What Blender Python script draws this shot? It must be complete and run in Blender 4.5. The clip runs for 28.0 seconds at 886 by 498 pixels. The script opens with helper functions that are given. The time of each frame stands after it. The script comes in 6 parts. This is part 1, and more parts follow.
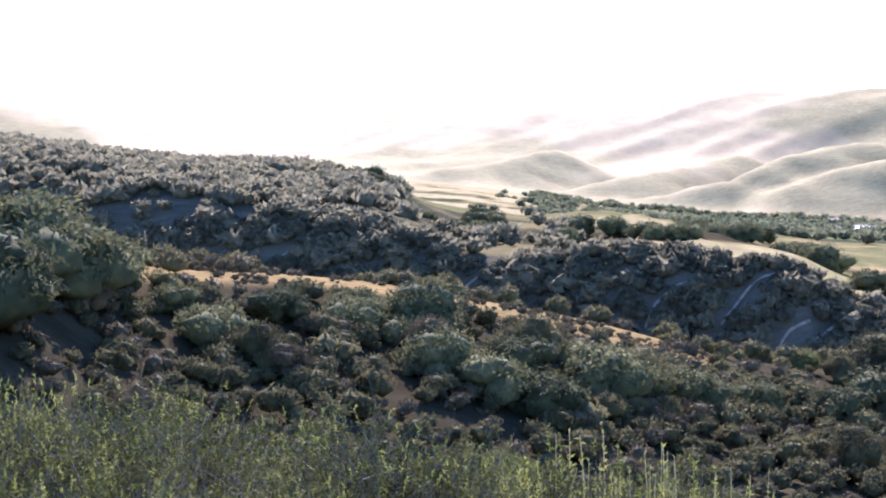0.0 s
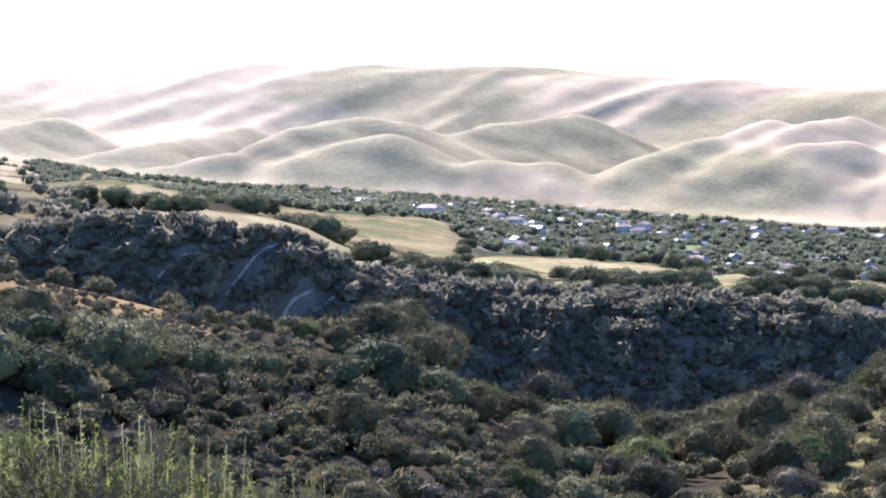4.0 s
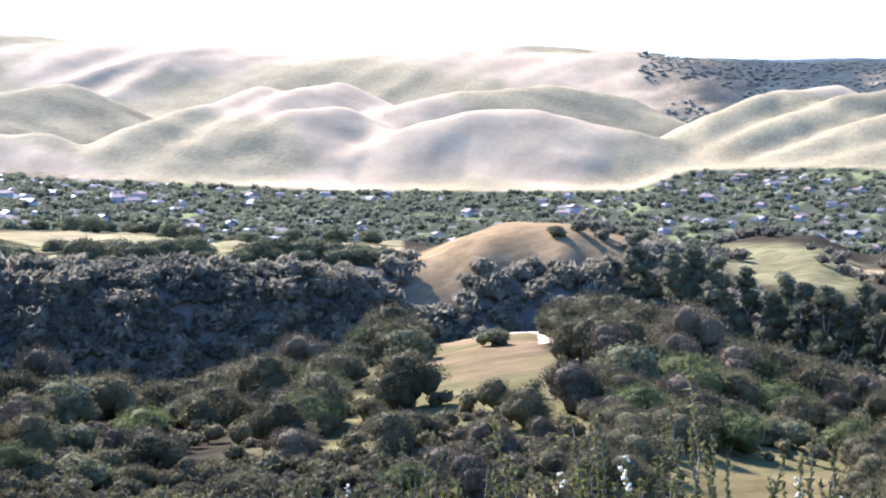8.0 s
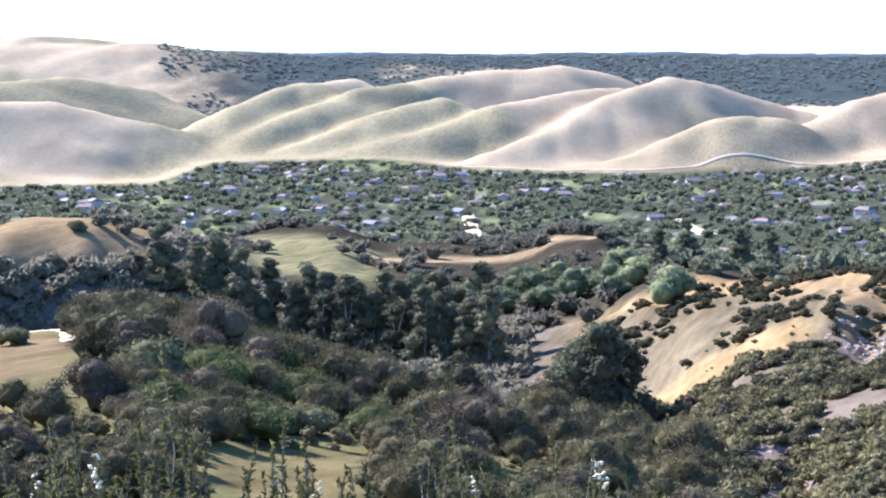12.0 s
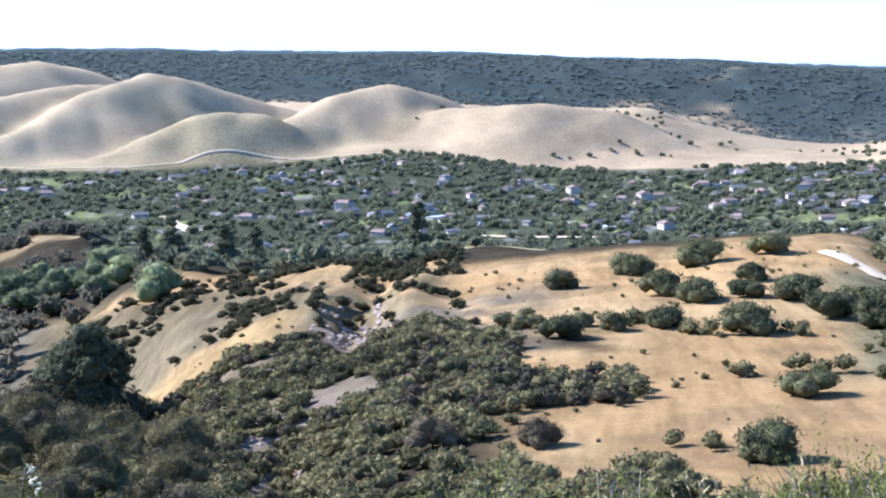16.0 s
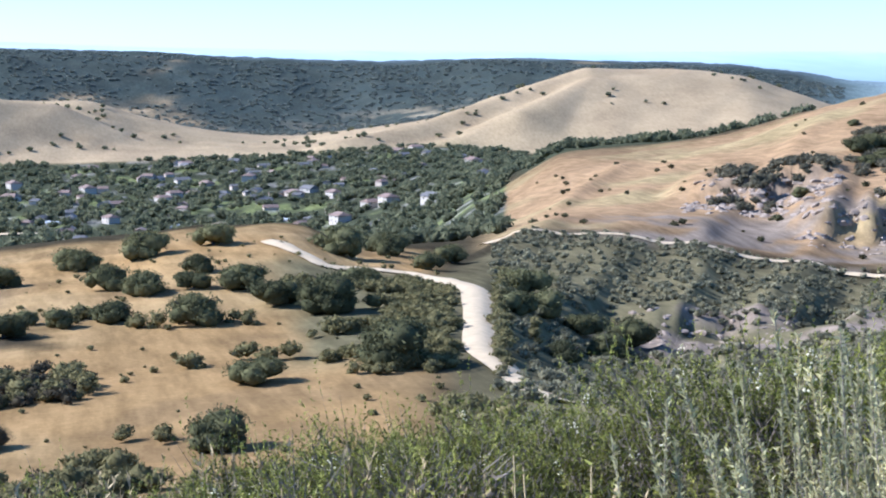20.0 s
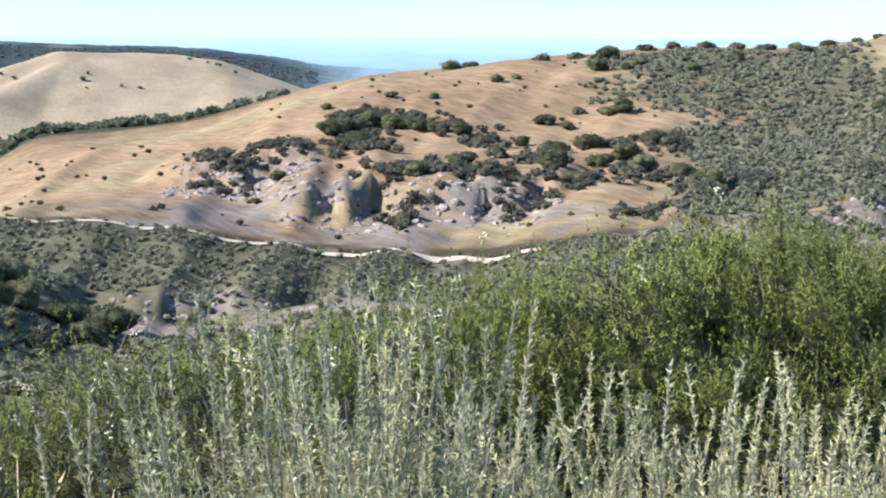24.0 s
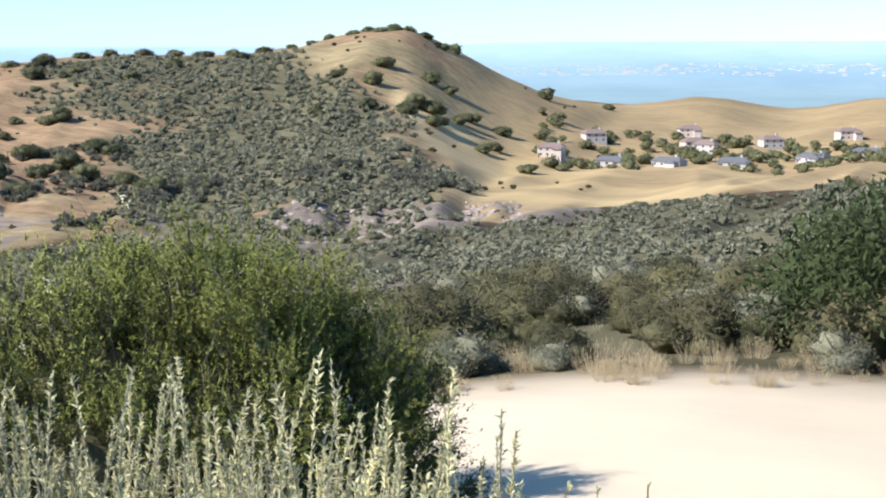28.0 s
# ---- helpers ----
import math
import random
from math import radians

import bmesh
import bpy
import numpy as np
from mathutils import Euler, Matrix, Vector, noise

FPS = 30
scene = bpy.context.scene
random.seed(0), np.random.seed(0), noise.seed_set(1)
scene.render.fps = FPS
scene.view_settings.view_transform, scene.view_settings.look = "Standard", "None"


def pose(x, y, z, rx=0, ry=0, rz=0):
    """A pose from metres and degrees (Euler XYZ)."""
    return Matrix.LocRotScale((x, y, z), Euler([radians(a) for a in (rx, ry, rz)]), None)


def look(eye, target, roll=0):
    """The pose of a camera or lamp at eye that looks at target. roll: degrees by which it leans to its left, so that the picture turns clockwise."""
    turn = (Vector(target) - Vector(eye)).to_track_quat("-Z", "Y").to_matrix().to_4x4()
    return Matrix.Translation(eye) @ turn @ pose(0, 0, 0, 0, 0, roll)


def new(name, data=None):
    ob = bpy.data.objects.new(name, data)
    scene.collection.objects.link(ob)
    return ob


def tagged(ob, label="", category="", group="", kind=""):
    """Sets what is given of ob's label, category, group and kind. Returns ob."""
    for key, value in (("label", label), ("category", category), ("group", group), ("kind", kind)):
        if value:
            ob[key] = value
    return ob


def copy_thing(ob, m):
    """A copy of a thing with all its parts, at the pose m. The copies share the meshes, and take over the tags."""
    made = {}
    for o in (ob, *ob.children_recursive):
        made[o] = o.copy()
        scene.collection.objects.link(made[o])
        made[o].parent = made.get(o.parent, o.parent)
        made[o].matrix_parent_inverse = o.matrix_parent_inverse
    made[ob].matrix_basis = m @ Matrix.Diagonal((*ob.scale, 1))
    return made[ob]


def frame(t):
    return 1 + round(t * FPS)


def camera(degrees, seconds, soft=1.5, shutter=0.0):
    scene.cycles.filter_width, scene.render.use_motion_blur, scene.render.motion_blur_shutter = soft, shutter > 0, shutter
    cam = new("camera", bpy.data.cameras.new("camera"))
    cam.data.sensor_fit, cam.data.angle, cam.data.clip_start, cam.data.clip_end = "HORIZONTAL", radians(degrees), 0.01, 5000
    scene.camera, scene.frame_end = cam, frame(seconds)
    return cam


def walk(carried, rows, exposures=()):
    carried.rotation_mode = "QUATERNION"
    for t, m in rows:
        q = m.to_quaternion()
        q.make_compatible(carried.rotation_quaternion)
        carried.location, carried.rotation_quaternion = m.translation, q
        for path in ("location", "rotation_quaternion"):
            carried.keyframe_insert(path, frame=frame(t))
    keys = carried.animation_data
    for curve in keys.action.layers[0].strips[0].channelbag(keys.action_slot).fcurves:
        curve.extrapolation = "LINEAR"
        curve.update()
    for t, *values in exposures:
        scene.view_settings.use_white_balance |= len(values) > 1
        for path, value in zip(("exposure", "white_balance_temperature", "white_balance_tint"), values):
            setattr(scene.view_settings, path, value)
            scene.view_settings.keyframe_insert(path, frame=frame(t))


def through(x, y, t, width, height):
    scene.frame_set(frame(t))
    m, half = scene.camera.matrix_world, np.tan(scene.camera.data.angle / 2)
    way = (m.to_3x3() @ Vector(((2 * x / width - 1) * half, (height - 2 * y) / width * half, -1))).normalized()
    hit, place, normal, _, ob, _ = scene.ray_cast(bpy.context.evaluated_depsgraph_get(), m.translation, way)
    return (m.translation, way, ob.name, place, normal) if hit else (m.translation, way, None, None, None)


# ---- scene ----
EXPOSURES = [(0.0, 1.9, 5400, 29), (3.0, 1.75, 5350, 29), (6.0, 2.1, 5250, 28), (11.0, 1.9, 5150, 26), (16.0, 1.5, 5000, 19), (20.0, 1.1, 5080, 15), (25.0, 1.15, 5250, 13), (28.0, 0.92, 5350, 13)]
# ---- camera: one person turning on the spot, the camera held half a metre in front ----
EYE = 170.0
ARM = 0.5
# seconds, heading clockwise from north, pitch, lean
PATH = [
    (0.0, 20.24, -2.91, -1.48),
    (0.5, 22.37, -2.74, -0.82),
    (1.0, 24.34, -2.61, -0.59),
    (1.5, 26.24, -2.57, -0.63),
    (2.0, 28.23, -2.70, -0.48),
    (2.5, 30.37, -3.00, -0.28),
    (3.0, 32.50, -3.39, -0.44),
    (3.5, 34.55, -3.79, -0.34),
    (5.5, 43.11, -4.90, -0.61),
    (6.0, 45.13, -5.04, -0.66),
    (6.5, 47.12, -5.14, -0.75),
    (7.0, 49.14, -5.25, -1.04),
    (7.5, 51.28, -5.33, -1.07),
    (8.0, 53.40, -5.41, -1.06),
    (8.5, 55.38, -5.48, -0.95),
    (9.0, 57.29, -5.56, -0.87),
    (9.5, 59.18, -5.65, -0.80),
    (10.0, 61.15, -5.76, -0.89),
    (10.5, 63.22, -5.85, -0.83),
    (11.0, 65.31, -5.91, -0.87),
    (11.5, 67.28, -5.91, -0.75),
    (12.0, 69.28, -5.90, -0.70),
    (12.5, 71.25, -5.93, -0.64),
    (14.5, 79.68, -6.11, -0.44),
    (15.0, 81.90, -6.15, -0.34),
    (15.5, 84.16, -6.17, -0.38),
    (16.0, 86.43, -6.20, -0.53),
    (16.5, 88.67, -6.25, -0.43),
    (17.0, 90.84, -6.33, -0.64),
    (17.5, 92.95, -6.40, -0.70),
    (18.0, 95.11, -6.45, -0.73),
    (18.5, 97.52, -6.48, -0.50),
    (19.0, 100.02, -6.48, -0.43),
    (19.5, 102.55, -6.51, -0.34),
    (20.0, 104.88, -6.56, -0.20),
    (20.5, 107.08, -6.62, -0.10),
    (22.5, 115.39, -6.76, 0.22),
    (23.0, 117.50, -6.80, 0.23),
    (23.5, 119.84, -6.92, 0.26),
    (24.0, 122.23, -7.06, 0.32),
    (24.5, 124.76, -7.23, 0.41),
    (25.0, 127.13, -7.27, 0.60),
    (25.5, 129.79, -7.22, 0.97),
    (26.0, 132.46, -7.13, 1.18),
    (26.5, 134.91, -7.05, 1.15),
    (27.0, 137.08, -6.95, 1.02),
    (27.5, 138.94, -6.85, 0.50),
    (28.0, 140.68, -6.76, 0.02),
]


def heading(a):
    """The level direction of a heading in degrees, clockwise from +y."""
    return math.sin(radians(a)), math.cos(radians(a))


def held(a, pitch, lean):
    x, y = heading(a)
    eye = Vector((ARM * x, ARM * y, EYE))
    c = math.cos(radians(pitch))
    return look(eye, eye + Vector((x * c, y * c, math.sin(radians(pitch)))), lean)


cam = camera(28.98, 28.0, soft=2.0)
walk(cam, [(t, held(a, p, r)) for t, a, p, r in PATH], EXPOSURES)

# ---- daylight: low hazy sun ahead of the first view ----
SUN_AZ, SUN_EL = 22.0, 35.0
world = bpy.data.worlds.new("hazy_sky")
scene.world = world
world.use_nodes = True
wn, wl = world.node_tree.nodes, world.node_tree.links
sky = wn.new("ShaderNodeTexSky")
sky.sky_type = "NISHITA"
sky.sun_disc = False
sky.sun_elevation, sky.sun_rotation = radians(SUN_EL), radians(SUN_AZ)
sky.altitude, sky.air_density, sky.dust_density, sky.ozone_density = 200, 1.0, 0.12, 4.0
tint = wn.new("ShaderNodeMix")
tint.data_type, tint.blend_type = "RGBA", "MULTIPLY"
tint.inputs[0].default_value, tint.inputs[7].default_value = 1.0, (0.78, 0.955, 1.07, 1)
wl.new(sky.outputs["Color"], tint.inputs[6])
wl.new(tint.outputs[2], wn["Background"].inputs["Color"])
wn["Background"].inputs["Strength"].default_value = 0.1

sun = new("sun", bpy.data.lights.new("sun", "SUN"))
sun.data.energy, sun.data.angle, sun.data.color = 5.0, radians(0.6), (1.0, 0.93, 0.83)
sx, sy = heading(SUN_AZ)
sun.matrix_world = look((0, 0, EYE + 50), (-sx * 100, -sy * 100, EYE + 50 - 100 * math.tan(radians(SUN_EL))))

# ---- materials ----
def material(name):
    m = bpy.data.materials.new(name)
    m.use_nodes = True
    n, l = m.node_tree.nodes, m.node_tree.links
    return m, n, l, n["Principled BSDF"]


def ramp(n, stops):
    r = n.new("ShaderNodeValToRGB")
    while len(r.color_ramp.elements) < len(stops):
        r.color_ramp.elements.new(0.5)
    for e, (p, c) in zip(r.color_ramp.elements, stops):
        e.position, e.color = p, (*c, 1)
    return r


def noise_node(n, l, scale, detail=5, coord="Object", rough=0.6):
    co = n.new("ShaderNodeTexCoord")
    t = n.new("ShaderNodeTexNoise")
    t.inputs["Scale"].default_value, t.inputs["Detail"].default_value, t.inputs["Roughness"].default_value = scale, detail, rough
    l.new(co.outputs[coord], t.inputs["Vector"])
    return t


def mix(n, l, kind, fac, a, b):
    m = n.new("ShaderNodeMix")
    m.data_type, m.blend_type = "RGBA", kind
    for value, socket in ((fac, m.inputs[0]), (a, m.inputs[6]), (b, m.inputs[7])):
        if isinstance(value, bpy.types.NodeSocket):
            l.new(value, socket)
        else:
            socket.default_value = value if isinstance(value, float) else (*value, 1)
    return m.outputs[2]


def bump(n, l, bsdf, height, strength, distance):
    b = n.new("ShaderNodeBump")
    b.inputs["Strength"].default_value, b.inputs["Distance"].default_value = strength, distance
    l.new(height, b.inputs["Height"])
    l.new(b.outputs["Normal"], bsdf.inputs["Normal"])


def ground_material():
    m, n, l, b = material("hillside_ground")
    at = n.new("ShaderNodeAttribute")
    at.attribute_name = "cover"
    big, mid, fine = noise_node(n, l, 0.012, 6), noise_node(n, l, 0.12, 6), noise_node(n, l, 1.3, 6)
    r1 = ramp(n, [(0.3, (0.72, 0.70, 0.68)), (0.7, (1.25, 1.24, 1.2))])
    l.new(big.outputs["Fac"], r1.inputs[0])
    r2 = ramp(n, [(0.3, (0.55, 0.54, 0.52)), (0.68, (1.22, 1.2, 1.14))])
    l.new(mid.outputs["Fac"], r2.inputs[0])
    r3 = ramp(n, [(0.3, (0.7, 0.7, 0.68)), (0.7, (1.2, 1.2, 1.18))])
    l.new(fine.outputs["Fac"], r3.inputs[0])
    co = n.new("ShaderNodeTexCoord")
    tilt = n.new("ShaderNodeMapping")
    tilt.inputs["Rotation"].default_value, tilt.inputs["Scale"].default_value = (0, 0, 0.5), (0.05, 0.30, 0.25)
    l.new(co.outputs["Object"], tilt.inputs["Vector"])
    streak = n.new("ShaderNodeTexNoise")
    streak.inputs["Scale"].default_value, streak.inputs["Detail"].default_value, streak.inputs["Roughness"].default_value = 1.0, 7, 0.7
    l.new(tilt.outputs["Vector"], streak.inputs["Vector"])
    r4 = ramp(n, [(0.38, (0.62, 0.60, 0.56)), (0.62, (1.25, 1.23, 1.2))])
    l.new(streak.outputs["Fac"], r4.inputs[0])
    # dry grass has a faint gloss, bare and leaf-covered soil none
    grey = n.new("ShaderNodeRGBToBW")
    l.new(at.outputs["Color"], grey.inputs[0])
    gloss = n.new("ShaderNodeMapRange")
    for k, value in enumerate((0.2, 0.5, 0.0, 0.035)):
        gloss.inputs[k + 1].default_value = value
    l.new(grey.outputs[0], gloss.inputs[0])
    # trodden, patchy brown grass is streaked, tall straw even
    patchy = n.new("ShaderNodeMapRange")
    for k, value in enumerate((0.24, 0.31, 0.65, 0.18)):
        patchy.inputs[k + 1].default_value = value
    l.new(grey.outputs[0], patchy.inputs[0])
    half = n.new("ShaderNodeMath")
    half.operation = "MULTIPLY"
    half.inputs[1].default_value = 0.7
    l.new(patchy.outputs[0], half.inputs[0])
    c = mix(n, l, "MULTIPLY", 0.7, at.outputs["Color"], r1.outputs[0])
    c = mix(n, l, "MULTIPLY", half.outputs[0], c, r2.outputs[0])
    c = mix(n, l, "MULTIPLY", half.outputs[0], c, r3.outputs[0])
    c = mix(n, l, "MULTIPLY", patchy.outputs[0], c, r4.outputs[0])
    l.new(c, b.inputs["Base Color"])
    l.new(gloss.outputs[0], b.inputs["Specular IOR Level"])
    b.inputs["Roughness"].default_value = 0.8
    bump(n, l, b, mid.outputs["Fac"], 0.18, 0.6)
    return m


def foliage_material(name, dark, light, scale=0.8, through=0.25, per="object"):
    m, n, l, b = material(name)
    t = noise_node(n, l, scale, 4)
    r = ramp(n, [(0.28, dark), (0.72, light)])
    l.new(t.outputs["Fac"], r.inputs[0])
    if per == "object":
        src = n.new("ShaderNodeObjectInfo").outputs["Random"]
    else:
        src = n.new("ShaderNodeNewGeometry").outputs["Random Per Island"]
    v = ramp(n, [(0.0, (0.6, 0.62, 0.62)), (1.0, (1.35, 1.3, 1.2))])
    l.new(src, v.inputs[0])
    c = mix(n, l, "MULTIPLY", 1.0, r.outputs[0], v.outputs[0])
    l.new(c, b.inputs["Base Color"])
    b.inputs["Roughness"].default_value = 0.85
    b.inputs["Specular IOR Level"].default_value = 0.03
    if through:
        tr = n.new("ShaderNodeBsdfTranslucent")
        l.new(c, tr.inputs["Color"])
        s = n.new("ShaderNodeMixShader")
        s.inputs[0].default_value = through
        l.new(b.outputs[0], s.inputs[1])
        l.new(tr.outputs[0], s.inputs[2])
        l.new(s.outputs[0], n["Material Output"].inputs["Surface"])
    return m


def plain_material(name, colour, rough=0.7, scale=2.0, vary=0.2, metal=0.0):
    m, n, l, b = material(name)
    t = noise_node(n, l, scale, 6)
    r = ramp(n, [(0.3, tuple(c * (1 - vary) for c in colour)), (0.7, tuple(min(1, c * (1 + vary)) for c in colour))])
    l.new(t.outputs["Fac"], r.inputs[0])
    l.new(r.outputs[0], b.inputs["Base Color"])
    b.inputs["Roughness"].default_value, b.inputs["Metallic"].default_value = rough, metal
    b.inputs["Specular IOR Level"].default_value = 0.15
    bump(n, l, b, t.outputs["Fac"], 0.3, 0.05)
    return m


GROUND = ground_material()
DIRT = plain_material("pale_dirt_road", (0.52, 0.395, 0.235), 0.9, 0.6, 0.12)
OAK = foliage_material("oak_leaves", (0.062, 0.064, 0.032), (0.178, 0.170, 0.080), 0.9)
WOOD_LEAF = foliage_material("woods_leaves", (0.100, 0.093, 0.062), (0.24, 0.212, 0.138), 0.4, 0.42)
TOWN_LEAF = foliage_material("town_tree_leaves", (0.095, 0.105, 0.062), (0.225, 0.222, 0.125), 0.3, 0.42, "island")
SAGE_GREEN = foliage_material("grey_green_scrub_leaves", (0.098, 0.090, 0.040), (0.25, 0.216, 0.098), 0.5, 0.25, "island")
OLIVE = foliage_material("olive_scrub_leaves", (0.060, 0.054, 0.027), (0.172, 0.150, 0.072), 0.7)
BRIGHT = foliage_material("fresh_green_leaves", (0.05, 0.058, 0.021), (0.145, 0.157, 0.057), 0.7, 0.35)
TWIGGY = foliage_material("brown_grey_twigs", (0.070, 0.056, 0.034), (0.165, 0.133, 0.080), 0.8, 0.15)
WILLOW = foliage_material("willow_leaves", (0.115, 0.135, 0.06), (0.28, 0.29, 0.14), 0.4, 0.3)
CHAPARRAL_LEAF = foliage_material("chaparral_leaves", (0.115, 0.11, 0.068), (0.31, 0.285, 0.175), 0.5, 0.25, "island")
GUM = foliage_material("eucalyptus_leaves", (0.075, 0.080, 0.048), (0.205, 0.195, 0.10), 0.4)
RUST = foliage_material("rusty_dead_leaves", (0.10, 0.045, 0.03), (0.22, 0.10, 0.065), 0.8, 0.2)
BARK = plain_material("oak_bark", (0.10, 0.08, 0.065), 0.9, 3.0, 0.3)
PALE_BARK = plain_material("pale_bark", (0.30, 0.25, 0.20), 0.9, 2.0, 0.3)
STONE = plain_material("pale_sandstone", (0.29, 0.225, 0.165), 0.9, 0.5, 0.45)
# leaves of the far tableland, paled and blued in colour to show haze
HAZE_LEAF = foliage_material("haze_tinted_leaves", (0.13, 0.15, 0.135), (0.20, 0.215, 0.18), 0.05, 0.5)
WALL_WHITE = plain_material("white_stucco", (0.47, 0.41, 0.33), 0.8, 1.0, 0.08)
WALL_TAN = plain_material("tan_stucco", (0.52, 0.42, 0.32), 0.8, 1.0, 0.1)
ROOF_TILE = plain_material("clay_tile_roof", (0.23, 0.16, 0.12), 0.75, 2.0, 0.25)
ROOF_GREY = plain_material("grey_shingle_roof", (0.15, 0.138, 0.122), 0.6, 2.0, 0.2)
ROOF_METAL = plain_material("white_metal_roof", (0.58, 0.58, 0.57), 0.5, 0.3, 0.08, 0.1)
PANE = plain_material("dark_window_glass", (0.04, 0.05, 0.06), 0.1, 1.0, 0.1)

# ---- the shape of the land: lines of ground, each (heading, distance, angle above or below eye level) ----
# shoulder of the hilltop where the camera stands
SHOULDER = [
    (0, 12, -13), (60, 10, -15), (100, 9, -16.5), (125, 9, -16.5), (140, 9.5, -15.8), (160, 9.5, -15.8),
]
# hollow below it; past 138 the far edge of the track
HOLLOW = [
    (0, 45, -19), (30, 50, -21), (60, 55, -21), (80, 55, -19.5), (100, 60, -17.5), (118, 40, -16), (132, 22, -13), (140, 15, -11.2),
    (150, 15, -10.6), (160, 15, -10.8),
]
# crest of the near scrub ridge
NEAR_RIDGE = [
    (0, 90, -1), (6, 100, -1.8), (10, 110, -3.3), (16, 115, -3.9), (24, 125, -5.5), (31, 140, -7.2), (34.5, 148, -7.6), (36.5, 152, -8.2), (37.8, 156, -9.3), (40, 164, -10.1),
    (44, 180, -10.6), (48, 210, -9.6), (53, 240, -8.6), (56, 250, -8.2), (58.4, 246, -8.2), (61, 236, -8.9), (63, 230, -9.7), (66, 220, -10.5), (71, 210, -11.4),
    (76, 200, -12.6), (85, 160, -12.8), (92, 150, -12.7), (100, 150, -12.3), (106, 165, -11.2), (110, 165, -11.6), (116, 150, -11.5),
    (125, 110, -10.6), (140, 70, -10.2), (150, 60, -9.6), (160, 60, -8),
]
# canyon floor behind it; farther round the oak slope and the ravine
CANYON_FLOOR = [
    (0, 370, -12.5), (20, 365, -13), (35, 360, -13.5), (45, 375, -13.2), (50, 392, -12.6), (53, 395, -11.8), (56, 400, -11.4), (60, 415, -11.0), (65, 400, -11.0), (72, 340, -11.4), (76, 300, -10.8),
    (80, 265, -9.4), (85, 230, -9.2), (92, 220, -9.1), (100, 230, -8.5), (106, 235, -8.3), (110, 270, -9.2), (115, 280, -9.0), (122, 260, -8.8), (130, 230, -8.6),
    (140, 170, -8.1), (150, 150, -7.6), (160, 150, -6.8),
]
# crest of the canyon's far wall, the bald knoll, the oak slope's top, the road bench and the foot of the brown hill
CANYON_RIM = [
    (0, 480, 0.2), (9.9, 470, -0.5), (13.5, 460, -1.0), (17, 450, -1.65), (19, 440, -2.25), (22.7, 430, -3.2), (26.5, 425, -3.1), (29.3, 420, -3.35), (32, 420, -3.85),
    (34, 420, -4.9), (37, 430, -5.4), (40, 440, -5.6), (47, 450, -5.8), (51.8, 470, -5.95), (54.5, 500, -4.97), (57.2, 520, -4.65),
    (59.5, 530, -5.25), (61.5, 540, -5.8), (63, 530, -6.8), (66, 480, -8.4), (70, 470, -8.7),
]
CANYON_RIM += [
    (74, 440, -8.3), (76.2, 400, -7.7), (80, 370, -7.4), (84, 340, -7.1), (89, 310, -7.0), (94, 300, -6.75), (96, 300, -6.5),
    (99.4, 305, -6.25), (102.5, 310, -6.95), (105, 330, -6.9), (108, 420, -5.9), (112.7, 430, -6.2), (117, 430, -6.85), (122.5, 420, -7.1),
    (130, 400, -6.25), (137, 380, -6.1), (143, 380, -5.5), (148, 420, -5.2), (152, 400, -4.7), (160, 380, -4),
]
# wooded ridge and bench behind; farther round the brown hill's middle
BENCH = [
    (0, 700, 1.3), (6, 680, 0.9), (9.4, 680, 0.35), (13, 670, 0.0), (17.6, 660, -0.5), (20, 640, -1.5), (21.8, 640, -1.95), (23.2, 650, -2.1), (25.6, 670, -2.0), (28, 670, -2.3), (30, 660, -2.75),
    (32, 650, -3.4), (34, 640, -4.05), (37, 640, -4.6), (42, 680, -4.62), (47, 700, -5.15), (52, 720, -5.25), (57, 760, -6), (60.5, 720, -5.9), (62.8, 690, -5.55), (65.2, 680, -5.55), (67.5, 680, -6.25),
    (70.3, 690, -6.28), (72.2, 700, -6.0), (73.2, 710, -5.55), (74.6, 720, -5.55),
]
BENCH += [
    (76, 800, -6.6), (80, 700, -6.9), (85, 650, -6.6), (88, 600, -6.15), (92, 650, -6.6), (100, 600, -6.75), (105, 600, -6.2),
    (109, 560, -5.3), (115, 560, -4.7), (120, 560, -4.3), (128, 560, -4.0), (135, 560, -3.6), (139, 570, -3.1), (143, 590, -4.3),
    (147, 640, -4.0), (152, 680, -3.7), (160, 680, -3.4),
]
# near edge of the town; farther round the crest of the brown hill
TOWN_EDGE = [
    (0, 1300, -0.6), (15, 1200, -1.3), (22, 1150, -1.9), (29, 1100, -2.45), (33, 1100, -3.0), (36.3, 1150, -3.25), (38.5, 1300, -4.0), (42, 1450, -4.75), (50, 1450, -5.3),
    (60, 1450, -5.9), (90, 1450, -5.95), (100, 1400, -5.95), (103, 1200, -6.0), (106.5, 760, -5.1), (109, 740, -4.0), (112, 750, -3.55),
    (114.5, 760, -3.0), (117, 780, -2.1),
]
TOWN_EDGE += [
    (119.4, 800, -1.5), (122, 820, -1.1), (125, 830, -0.8), (128, 840, -0.42), (130, 840, -0.3), (133, 840, -0.38), (135.7, 840, -0.1),
    (138.3, 850, 0.5), (139.3, 850, 0.52), (141, 860, -0.1), (143, 870, -1.2), (144.7, 900, -1.85), (146.6, 1000, -2.05),
    (149.4, 1100, -1.75), (152, 1100, -2.15), (155, 1050, -1.8), (160, 1050, -1.6),
]
